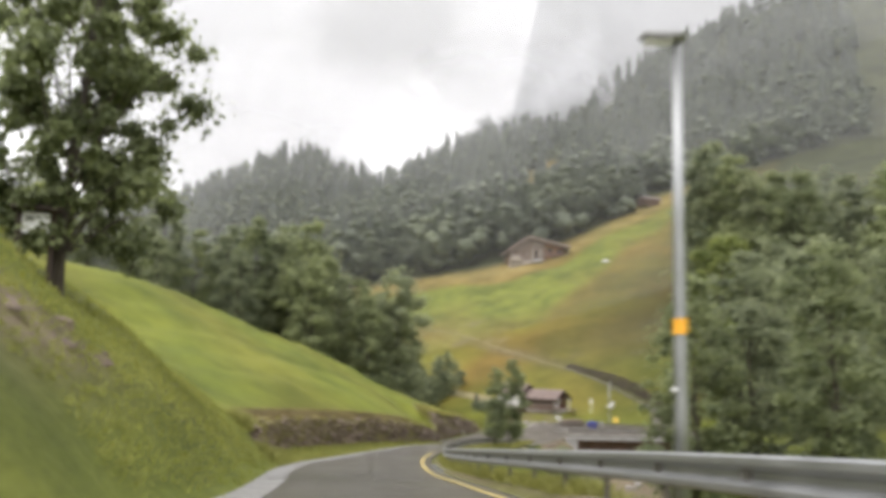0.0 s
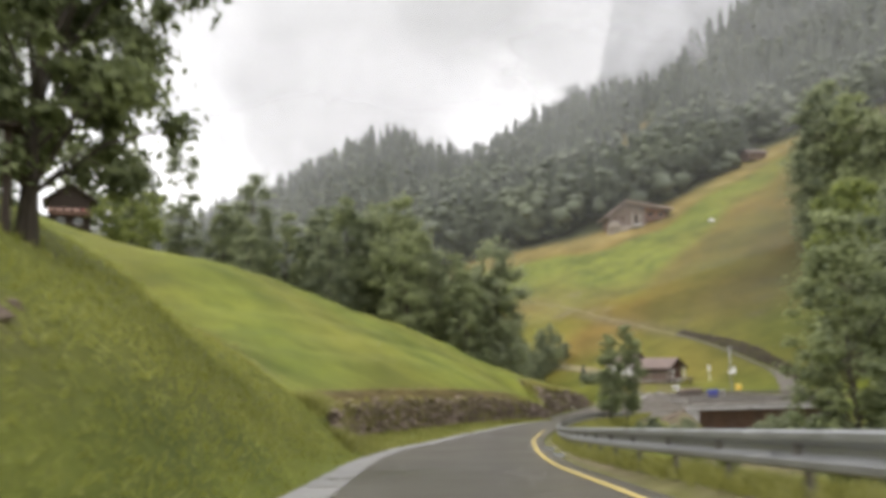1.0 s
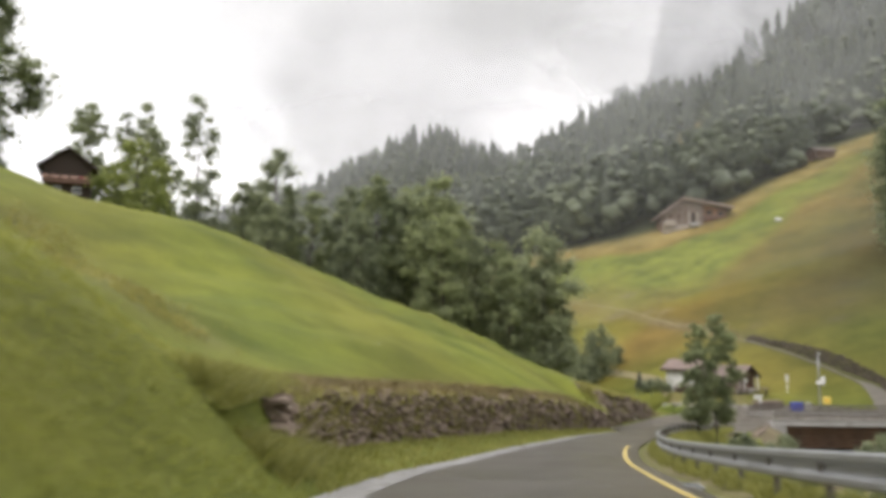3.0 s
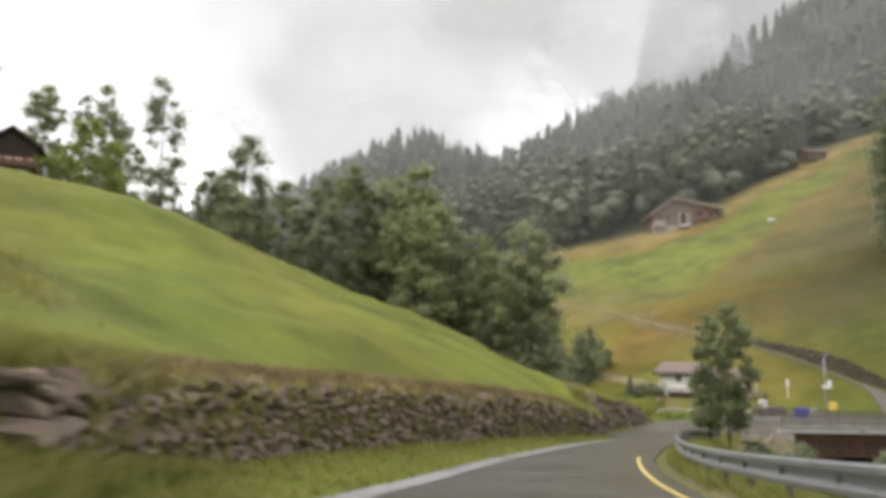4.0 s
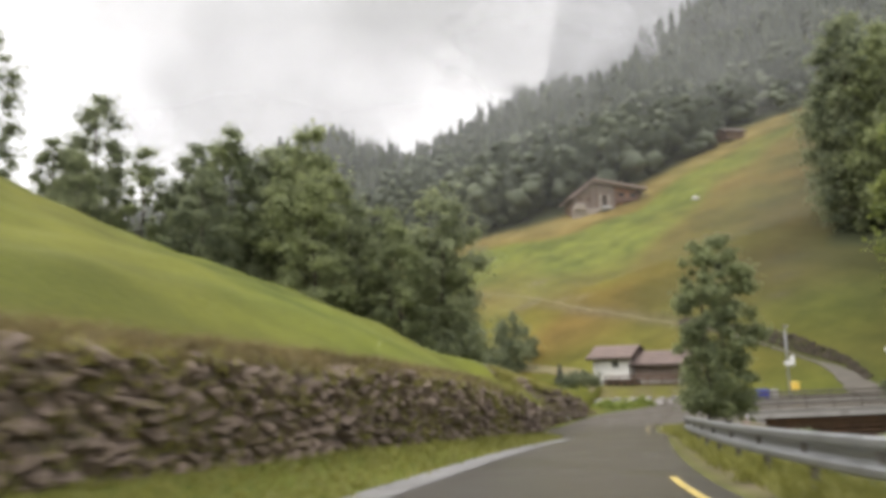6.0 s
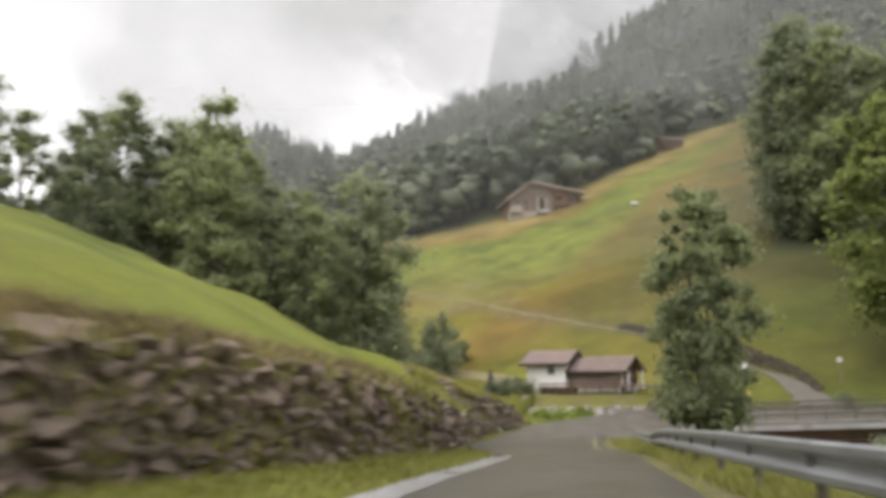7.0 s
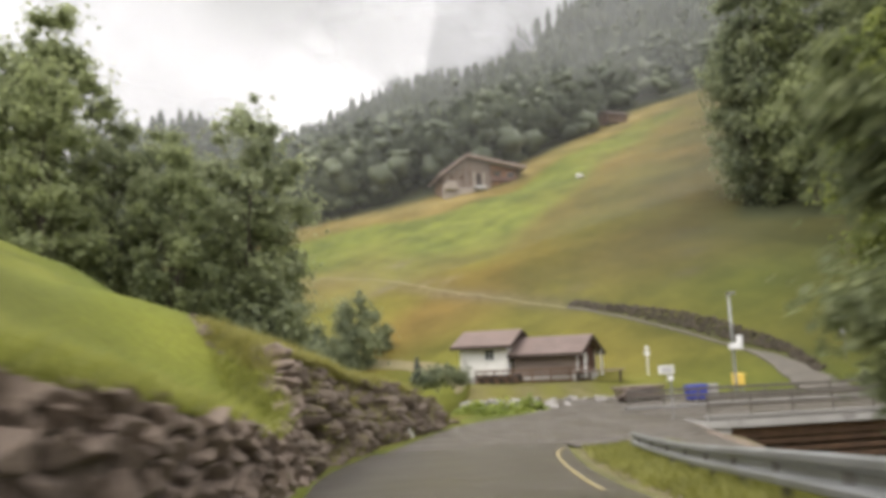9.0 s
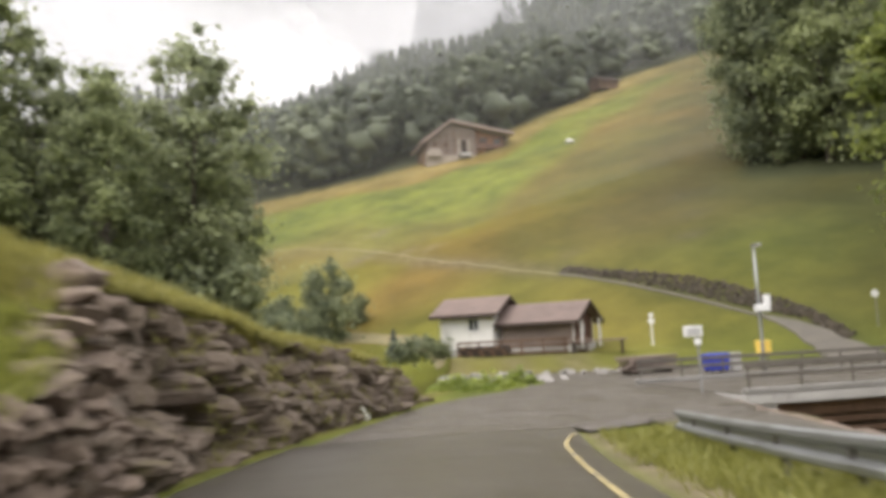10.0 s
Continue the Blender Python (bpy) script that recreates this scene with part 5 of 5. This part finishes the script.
def build_wall():
    rng = np.random.default_rng(21)
    root = thing("stone_wall", pose(0, 0, 0), "dark dry-stone retaining wall below the meadow", "wall", kind="structure")
    kinds = [stone_mesh(rng) for _ in range(14)]
    ys = np.arange(23.0, 72.01, 0.5)
    verts, faces = [], []
    for y in ys:
        x, low, top = float(X_WALL(y)), wall_base(y), wall_top(y)
        wild = float(step(68.5, 71.5, y))
        deep = 0.6 + 0.35 * float(step(23, 26, y)) + 0.8 * wild
        buried = 1 - float(step(23, 25.5, y))
        x, top = x - 0.5 * buried, top - 0.5 * buried
        verts += [(x - 0.13, y, low - 0.3), (x - 0.23 - 0.62 * wild, y, top - 0.12), (x - deep, y, top - 0.06), (x - deep, y, low - 0.3)]
    for k in range(len(ys) - 1):
        for i in range(4):
            faces.append((k * 4 + i, k * 4 + (i + 1) % 4, k * 4 + 4 + (i + 1) % 4, k * 4 + 4 + i))
    mesh_object("core", verts, faces, M_DARKEARTH, root)
    loose, rocks, parts = [], [], 0
    for row in range(18):
        y = 21.2 + rng.random() * 0.3
        while y < 71.0:
            wild = 0.5 * float(step(68.5, 71.5, y))
            w = rng.uniform(0.16, 0.3) + 0.4 * rng.random() ** 3
            h = 0.18
            base, top = wall_base(y) - 0.1, wall_top(y + w / 2)
            z = base + (row + 0.5) * h + rng.normal() * (0.05 + 0.09 * wild)
            if z + h * 0.3 < top + 0.1 * wild * rng.random() and top - base > 0.5 and rng.random() < (y - 22) / 1.3:
                x = float(X_WALL(y + w / 2))
                t = math.degrees(math.atan2(-(float(X_WALL(y + w)) - float(X_WALL(y))), w))
                back = (0.05 + 0.26 * wild) * (z - base) + 0.16 * wild * math.sin(1.7 * y + 2.3 * z) + 0.12 * wild * math.sin(0.6 * y)
                high = rng.uniform(0.85, 1.3) + 0.9 * rng.random() ** 4
                m = (pose(x - 0.22 - back + rng.normal() * 0.05, y + w / 2, z, rng.normal() * 7, rng.normal() * 7, t + rng.normal() * 9)
                     @ Matrix.Diagonal((rng.uniform(0.4, 0.6) * (1 + 0.5 * wild), w * (1.1 + 0.2 * wild), h * (high + 0.15), 1)))
                me = kinds[int(rng.integers(14))]
                if 46 < y < 66 and parts < 300:
                    ob = new("stone", me)
                    ob.parent = root
                    ob.matrix_basis = m
                    parts += 1
                else:
                    co = np.array([m @ v.co for v in me.vertices])
                    loose.append((co, [tuple(p.vertices) for p in me.polygons]))
            y += w
    # broken ledges above the end of the wall
    for _ in range(45):
        y = rng.uniform(70, 77)
        x = float(X_WALL(y)) - 0.5 - 0.75 * float(step(68.5, 71.5, y)) - 1.0 + 0.16 * (y - 69.5) + rng.normal() * 0.16
        m = pose(x, y, gz(x, y) - 0.06, *(rng.normal(size=2) * 14), 70 + rng.normal() * 25) @ Matrix.Diagonal((rng.uniform(0.2, 0.45), rng.uniform(0.2, 0.4), rng.uniform(0.15, 0.3), 1))
        me = kinds[int(rng.integers(14))]
        rocks.append((np.array([m @ v.co for v in me.vertices]), [tuple(p.vertices) for p in me.polygons]))
    for chunks, mat, words in ((loose, M_STONE, "dark uneven dry-laid stones"), (rocks, M_OUTCROP, "mossy brown stones on the ledge")):
        ob = joined("stones", chunks, mat, words, "stones")
        ob.parent = root
        del ob["category"]


WALL_Y = np.arange(15, 95, 0.1)
WALL_FOOT = ground_z(X_WALL(WALL_Y) - 0.05, WALL_Y)
WALL_CREST = ground_z(X_WALL(WALL_Y) - 0.52 - 0.75 * step(68.5, 71.5, WALL_Y), WALL_Y)


def wall_base(y):
    return float(np.interp(y, WALL_Y, WALL_FOOT))


def wall_top(y):
    return float(np.interp(y, WALL_Y, WALL_CREST))


M_DARKEARTH = material("dark_earth", (0.08, 0.064, 0.05), (0.17, 0.138, 0.108), 2, 0.95, 0.6, 20)
build_wall()


def build_outcrop():
    """Blocky fractured rock: every joint block stands out by its own amount and tilts its own way."""
    rng = np.random.default_rng(17)
    ys, us = np.arange(69.2, 90.4, 0.075), np.linspace(0, 1.0, 40)
    seeds, sy = [], 66.5
    while sy < 91:
        sz = -0.3
        while sz < 3.2:
            seeds.append((sy + rng.normal() * 0.13, sz + rng.normal() * 0.1))
            sz += rng.uniform(0.2, 0.55)
        sy += rng.uniform(0.26, 0.62)
    seeds = np.array(seeds)
    out = rng.uniform(-0.26, 0.55, len(seeds))
    tilt = rng.normal(size=(len(seeds), 2)) * 0.45
    low = np.array([wall_base(y) for y in ys])
    top = np.maximum(np.array([wall_top(y) for y in ys]), low + 0.15)
    verts, faces = [], []
    for y, a, b in zip(ys, low, top):
        wild = float(step(69.2, 71.2, y))
        h = us * (b - a + 0.12) - 0.12
        q = np.c_[np.full(len(us), y), h]
        d = np.hypot((q[:, None, 0] - seeds[None, :, 0]) * 0.8, q[:, None, 1] - seeds[None, :, 1])
        near = np.argsort(d, axis=1)[:, :2]
        d1, d2 = np.take_along_axis(d, near, 1).T
        k = near[:, 0]
        away = out[k] + tilt[k, 0] * (q[:, 0] - seeds[k, 0]) + tilt[k, 1] * (q[:, 1] - seeds[k, 1]) - 0.4 * (1 - np.clip((d2 - d1) / 0.1, 0, 1))
        away = away + 0.15 * np.sin(0.9 * y + 1.4 * h) * (h > 0.2)
        lean = 0.2 + (0.12 + 0.3 * wild) * h + 0.12 * us ** 4
        x = float(X_WALL(y)) - lean + away * np.clip(h / 0.3 + 0.5, 0.3, 1) * (0.4 + 0.6 * wild)
        verts += [(float(xx), float(y) + 0.02 * rng.normal(), float(a + hh) + 0.015 * rng.normal()) for xx, hh in zip(x, h)]
        verts.append((float(X_WALL(y)) - 1.7, float(y), float(b) - 0.2))
    n = len(us) + 1
    for j in range(len(ys) - 1):
        for i in range(n - 1):
            faces.append((j * n + i, j * n + n + i, j * n + n + i + 1, j * n + i + 1))
    tagged(mesh_object("rock_outcrop", verts, faces, M_OUTCROP), "mossy brown fractured rock beside the lane", "rock", kind="structure")


build_outcrop()

# ---- track on the far slope ----


def slope_strip(name, pts, width, lift, mat, label, category, drop=0.35):
    """A path laid on the ground along points of the plan, with a little thickness."""
    px, py = [p[0] for p in pts], [p[1] for p in pts]
    s = np.r_[0, np.cumsum(np.hypot(np.diff(px), np.diff(py)))]
    fx, fy = knots(*zip(s, px)), knots(*zip(s, py))
    verts, faces = [], []
    n = int(s[-1] / 1.2)
    for k in range(n + 1):
        t = s[-1] * k / n
        c = np.array([float(fx(t)), float(fy(t))])
        d = np.array([float(fx(min(t + 0.3, s[-1])) - fx(max(t - 0.3, 0))), float(fy(min(t + 0.3, s[-1])) - fy(max(t - 0.3, 0)))])
        d = d / np.linalg.norm(d)
        side = np.array([d[1], -d[0]])
        w = width(t / s[-1]) * (1 + 0.12 * math.sin(t * 0.9) + 0.08 * math.sin(t * 2.3))
        for e in (-0.5, -0.2, 0.2, 0.5):
            p = c + side * e * w
            verts.append((p[0], p[1], gz(p[0], p[1]) + lift))
        for e in (0.5, -0.5):
            p = c + side * e * w
            verts.append((p[0], p[1], gz(p[0], p[1]) - drop))
    for k in range(n):
        for i in range(6):
            faces.append((k * 6 + i, k * 6 + (i + 1) % 6, k * 6 + 6 + (i + 1) % 6, k * 6 + 6 + i))
    return tagged(mesh_object(name, verts, faces, mat, smooth=False), label, category, kind="structure")


TRACK = [(40.5, 99), (41.2, 103), (41.4, 106.5), (40.2, 111.5), (37.8, 119.5), (33.9, 129.0), (27.0, 142), (17.2, 161.5), (9, 172)]
slope_strip("hill_track", TRACK[:6], lambda u: 2.6 - 2.4 * float(step(0.1, 0.36, u)), 0.1, M_TRACK, "grey gravel track climbing the meadow", "track")
slope_strip("hill_track", TRACK[5:], lambda u: 0.24, 0.03, M_PALEPATH, "pale worn footpath across the meadow", "track")

slope_strip("farm_lane", [(10, 138), (14, 132.5), (17.2, 129.1), (18.8, 127.1), (21, 123.4), (21.6, 119.2)], lambda u: 1.7, 0.06, M_PALEPATH, "pale gravel lane leading behind the bank", "track")


def bank_of_track():
    """The dark stony cutting above the track."""
    rng = np.random.default_rng(8)
    chunks = []
    px, py = [p[0] for p in TRACK[1:6]], [p[1] for p in TRACK[1:6]]
    s = np.r_[0, np.cumsum(np.hypot(np.diff(px), np.diff(py)))]
    fx, fy = knots(*zip(s, px)), knots(*zip(s, py))
    for k in range(1500):
        t = rng.random() * (s[-1] + 1.0)
        off = (1.2 - 0.8 * t / s[-1]) + rng.uniform(-0.3, 2.3) * (0.35 + 0.65 * math.sin(3.1 * min(1, t / s[-1])) ** 2)
        x, y = float(fx(t)) + 0.93 * off, float(fy(t)) + 0.36 * off
        r = rng.uniform(0.09, 0.26)
        me = TRACK_STONES[int(rng.integers(len(TRACK_STONES)))]
        m = pose(x, y, gz(x, y) - 0.02 + 0.16 * rng.random(), *rng.uniform(0, 360, 3)) @ Matrix.Diagonal((r * 1.5, r, r, 1))
        chunks.append((np.array([m @ v.co for v in me.vertices]), [tuple(p.vertices) for p in me.polygons]))
    joined("track_cutting", chunks, M_DARKROCK, "dark stony cutting above the hill track", "stones")


rng_s = np.random.default_rng(31)
TRACK_STONES = [stone_mesh(rng_s) for _ in range(6)]
bank_of_track()

# ---- stones, plants and clutter round the yard ----


def boulder(x, y, r, label="grey rounded boulder beside the yard", lift=0.15, z=None):
    src = BOULDERS[int(rng_s.integers(len(BOULDERS)))]
    ob = new("boulder", src)
    ob.matrix_basis = pose(x, y, (gz(x, y) if z is None else z) + r * lift, *[float(a) for a in rng_s.uniform(-25, 25, 2)], float(rng_s.uniform(0, 360))) @ Matrix.Diagonal((r * 1.5, r * 1.15, r * 0.95, 1))
    return tagged(ob, label, "boulder", "boulders")


BOULDERS = []
for _ in range(5):
    me = stone_mesh(rng_s)
    me.materials.clear()
    me.materials.append(M_ROCK)
    BOULDERS.append(me)
for x, y, r in ((17.0, 98.6, 0.45), (18.2, 99.2, 0.6), (19.6, 98.8, 0.55), (20.4, 99.6, 0.4), (21.0, 97.6, 0.35), (16.6, 97.4, 0.4), (19.0, 100.2, 0.7), (22.0, 98.2, 0.42), (16.0, 99.5, 0.5), (17.6, 100.8, 0.6), (20.5, 101.5, 0.75), (22.5, 100.4, 0.6), (21.4, 102.8, 0.5), (19.4, 97.2, 0.3), (23.2, 99.3, 0.35)):
    boulder(x, y, r)
for k in range(46):
    x, y = float(rng_s.uniform(24, 37)), float(rng_s.uniform(62, 83.5))
    boulder(x, y, float(rng_s.uniform(0.25, 0.8)), "wet grey stream boulder")


for k in range(26):
    x = 17.5 + 0.46 * k + float(rng_s.normal()) * 0.2
    boulder(x, 105.6 - 0.12 * k + float(rng_s.normal()) * 0.5, float(rng_s.uniform(0.25, 0.55)), "brown-grey stone of the terrace edge")


def butterbur(x, y, n, spread, name="butterbur", label="bright green broad-leaved plants among the stones"):
    """Round leaves on stalks."""
    rng = np.random.default_rng(int(abs(x * 13 + y * 7)))
    cen, nor, siz = [], [], []
    for _ in range(n):
        a, r = rng.random() * 6.28, spread * rng.random() ** 0.5
        px, py = x + math.cos(a) * r * 1.5, y + math.sin(a) * r
        cen.append((px, py, gz(px, py) + rng.uniform(0.1, 0.85) * (1.05 - (r / spread) ** 2) * (0.7 + 0.3 * math.sin(3.1 * px + 1.7 * py))))
        nor.append((rng.normal() * 0.35, rng.normal() * 0.35 - 0.2, 1))
        siz.append(rng.uniform(0.18, 0.46))
    nor = np.array(nor)
    nor /= np.linalg.norm(nor, axis=1, keepdims=True)
    v, f = quads(np.array(cen), nor, np.array(siz), rng.random(n) * 6.28, 1.1)
    ob = mesh_object(name, v.tolist(), f.tolist(), M_BUTTERBUR)
    return tagged(ob, label, "plants", kind="stuff")


butterbur(18.0, 96.2, 520, 1.5)
butterbur(20.0, 97.0, 260, 0.9)
butterbur(41.5, 84.0, 900, 3.0, label="bright green broad-leaved plants on the stream bank")
butterbur(17.5, 66.0, 160, 1.3, label="green undergrowth below the guard rail")

dark_hedge = broad_tree("hedge", 71, 1.5, 1.6, 0.1, 0.05, 1400, 0.22, M_LEAF_DARK, "low dark hedge beside the cottage", n_clumps=12, clump=0.45, category="hedge")
dark_hedge.matrix_basis = pose(19.2, 115.6, -5.3)
dark_hedge.scale = (1.15, 0.8, 0.85)
fir_v, fir_f = conifer_arrays(np.random.default_rng(2), (0, 0, 0), 2.5, 0.75, 9, 9)
small_fir = thing("small_fir", pose(18.2, 123.5, gz(18.2, 123.5)), "small dark fir beside the path", "tree")
part("trunk", tube(bmesh.new(), [(0, 0, -0.2), (0, 0, 2.2)], [0.06, 0.02], 6), M_BARK, small_fir)
mesh_object("crown", fir_v, fir_f, M_NEEDLE, small_fir)
for x, y, s in ((35.5, 80.5, 0.5), (24, 74, 0.42), (18, 60, 0.5), (16.5, 48, 0.5), (13, 38, 0.42), (10.5, 30, 0.36), (9.2, 24, 0.3), (8.4, 17.5, 0.34), (38.5, 93.6, 0.4), (13.6, 58.0, 0.33), (15.0, 60.5, 0.42), (17.2, 63.2, 0.55), (18.6, 66.0, 0.6), (29.5, 77, 0.7), (32, 79.5, 0.75), (35, 78, 0.7), (37, 81, 0.8), (27.5, 74, 0.65), (33.5, 75.5, 0.75)):
    plant(BUSH, x, y, s, x * 31, "leafy shrub on the stream bank below the guard rail")
for x, y in ((3.95, 23.7), (3.75, 19.0)):
    grate = thing("drain_grate", pose(x, y, float(Z_ROAD(y)) + 0.006, 0, 0, 88), "small steel drain grating in the road edge", "drain", "drain gratings")
    part("frame", boxes(((0.5, 0.03, 0.03), (0, 0.13, 0)), ((0.5, 0.03, 0.03), (0, -0.13, 0)), ((0.03, 0.29, 0.03), (0.25, 0, 0)), ((0.03, 0.29, 0.03), (-0.25, 0, 0))), M_STEEL, grate)
    for k in range(6):
        part("bar", boxes(((0.025, 0.24, 0.024), (-0.19 + 0.076 * k, 0, 0))), M_STEEL, grate)
pale_slab = new("pale_slab", BOULDERS[1])
pale_slab.data = BOULDERS[1].copy()
pale_slab.data.materials.clear()
pale_slab.data.materials.append(M_WHITE)
pale_slab.matrix_basis = pose(11.75, 84.1, gz(11.75, 84.1) + 0.22, 0, -22, 30) @ Matrix.Diagonal((0.24, 0.3, 0.75, 1))
tagged(pale_slab, "pale upright stone slab leaning on the rock", "stone")
white_stone = new("pale_boulder", BOULDERS[0])
white_stone.data = BOULDERS[0].copy()
white_stone.data.materials.clear()
white_stone.data.materials.append(M_WHITE)
white_stone.matrix_basis = pose(56.05, 181.6, gz(56.05, 181.6) + 0.3) @ Matrix.Diagonal((1.7, 1.0, 0.8, 1))
tagged(white_stone, "pale boulder lying in the mown meadow", "boulder")
marker2 = thing("marker_post", pose(44.5, 103.5, gz(44.5, 103.5)), "white round marker on a thin stake by the track", "post")
part("post", tube(bmesh.new(), [(0, 0, -0.2), (0, 0, 1.9)], [0.025, 0.025], 6), M_POST, marker2)
part("disc", tube(bmesh.new(), [(0, -0.04, 2.0), (0, 0.04, 2.0)], [0.22, 0.22], 12), M_WHITEPAINT, marker2)
for x, y, r in ((-3.1, 4.4, 0.45), (-2.6, 3.2, 0.4), (-2.9, 2.4, 0.5), (-2.5, 4.6, 0.3), (-2.7, 5.2, 0.25)):
    boulder(x, y, r, "brown rock breaking through the grassy bank", -0.5).data = TRACK_STONES[0]

# ---- grass ----


def tufts(name, spots, mat, label, tall=(0.12, 0.3), blades=7, lean=0.5, wide=0.012):
    rng = np.random.default_rng(len(spots))
    p = np.repeat(np.array(spots), blades, axis=0)
    n = len(p)
    p = p + np.c_[rng.normal(size=(n, 2)) * 0.07, np.zeros(n)]
    h = rng.uniform(*tall, n)
    a = rng.random(n) * 6.28
    side = np.c_[np.cos(a), np.sin(a), np.zeros(n)] * wide * (0.6 + rng.random((n, 1)))
    tip = p + np.c_[rng.normal(size=(n, 2)) * lean * h[:, None], h]
    mid = (p + tip) / 2 + np.c_[np.zeros((n, 2)), 0.12 * h]
    verts = np.stack([p - side, p + side, mid + side * 0.7, mid - side * 0.7, tip], 1).reshape(-1, 3)
    i = np.arange(n) * 5
    faces = [q for k in i for q in ((k, k + 1, k + 2, k + 3), (k + 3, k + 2, k + 4))]
    return tagged(mesh_object(name, verts.tolist(), faces, mat), label, "grass", kind="stuff")


def spread(rng, n, y0, y1, left, right):
    y = rng.uniform(y0, y1, n)
    x = left(y) + (right(y) - left(y)) * rng.random(n)
    return x, y


def wall_fringe(rng, mat, lo, hi, count, words):
    x, y = spread(rng, count, lo, hi, lambda y: X_WALL(y) - 0.7 - 0.55 * step(24, 30, y) - 1.0 * step(68.5, 71.5, y), lambda y: X_WALL(y) - 0.18 - 0.7 * step(68.5, 71.5, y))
    top = np.array([wall_top(b) for b in y])
    tufts("wall_top_grass", np.c_[x, y, np.maximum(ground_z(x, y), top - 0.1) - 0.03], mat, words, (0.08, 0.28), 7, 0.9)


def build_grass():
    rng = np.random.default_rng(77)
    x, y = spread(rng, 3300, 21, 63, lambda y: X_WALL(y) + 0.08, lambda y: X_LEFT(y) - 0.1)
    tufts("verge_grass", np.c_[x, y, ground_z(x, y) - 0.02], M_GRASSBLADE, "short green verge grass below the wall", (0.06, 0.2), 5)
    for mat, lo, hi, count, words in ((M_DRYGRASS, 24.5, 57, 2400, "long dry grass hanging over the wall top"), (M_BANKGRASS, 55, 70, 2300, "fresh green grass hanging over the wall top"), (M_CRESTGRASS, 70, 89, 3000, "green and tan grass along the rock crest")):
        wall_fringe(rng, mat, lo, hi, count, words)
    x, y = spread(rng, 420, 24.5, 58, lambda y: X_WALL(y) - 0.7 - 0.55 * step(24, 30, y) - 1.0 * step(68.5, 71.5, y), lambda y: X_WALL(y) - 0.18 - 0.7 * step(68.5, 71.5, y))
    top = np.array([wall_top(b) for b in y])
    tufts("wall_top_grass", np.c_[x, y, np.maximum(ground_z(x, y), top - 0.1) - 0.03], M_DRYGRASS, "long dry grass in clumps along the wall top", (0.1, 0.27), 7, 0.9)
    x, y = spread(rng, 1300, 24, 57, lambda y: X_WALL(y) - 0.12, lambda y: X_WALL(y) - 0.02)
    y = np.where(rng.random(len(y)) < 0.16, 74 + 15 * rng.random(len(y)), y)
    x = X_WALL(y) - 0.02 - 0.1 * rng.random(len(y))
    base = np.array([wall_base(b) for b in y])
    top = np.array([wall_top(b) for b in y])
    up = rng.random(len(y)) * (top - base)
    tufts("joint_plants", np.c_[x - 0.34 * up * step(68.5, 71.5, y), y, base + up], M_CRESTGRASS, "olive tufts growing in the wall joints", (0.08, 0.25), 6, 0.9)
    y = rng.uniform(1, 27, 7000)
    x = X_LEFT(y) - 0.2 - np.abs(rng.normal(size=len(y))) * 3.6
    tufts("bank_grass", np.c_[x, y, ground_z(x, y) - 0.02], M_BANKGRASS, "long dull green grass on the steep bank", (0.04, 0.13), 5, 0.8, 0.009)
    x, y = spread(rng, 8000, 4, 76, lambda y: X_LINE(y) + 0.85, lambda y: X_RAIL(y) + 1.4)
    tufts("outer_verge_grass", np.c_[x, y, ground_z(x, y) - 0.02], M_GRASSBLADE, "green grass under the guard rail", (0.08, 0.27), 6)
    y = rng.uniform(20.0, 28.0, 1900)
    x = X_WALL(y) - 1.1 + 1.45 * rng.random(1900)
    tufts("weeds", np.c_[x, y, ground_z(x, y) - 0.03], M_GRASSBLADE, "rough weeds over the end of the wall", (0.12, 0.36), 7, 0.8)
    t = rng.random(1100)
    x, y = -21 + 13 * t + rng.normal(size=1100) * 0.9, 45 - 14 * t + rng.normal(size=1100) * 0.9
    tufts("weeds", np.c_[x, y, ground_z(x, y) - 0.02], M_CRESTGRASS, "olive brown weeds along the fold of the meadow", (0.1, 0.32), 6, 0.8)


build_grass()
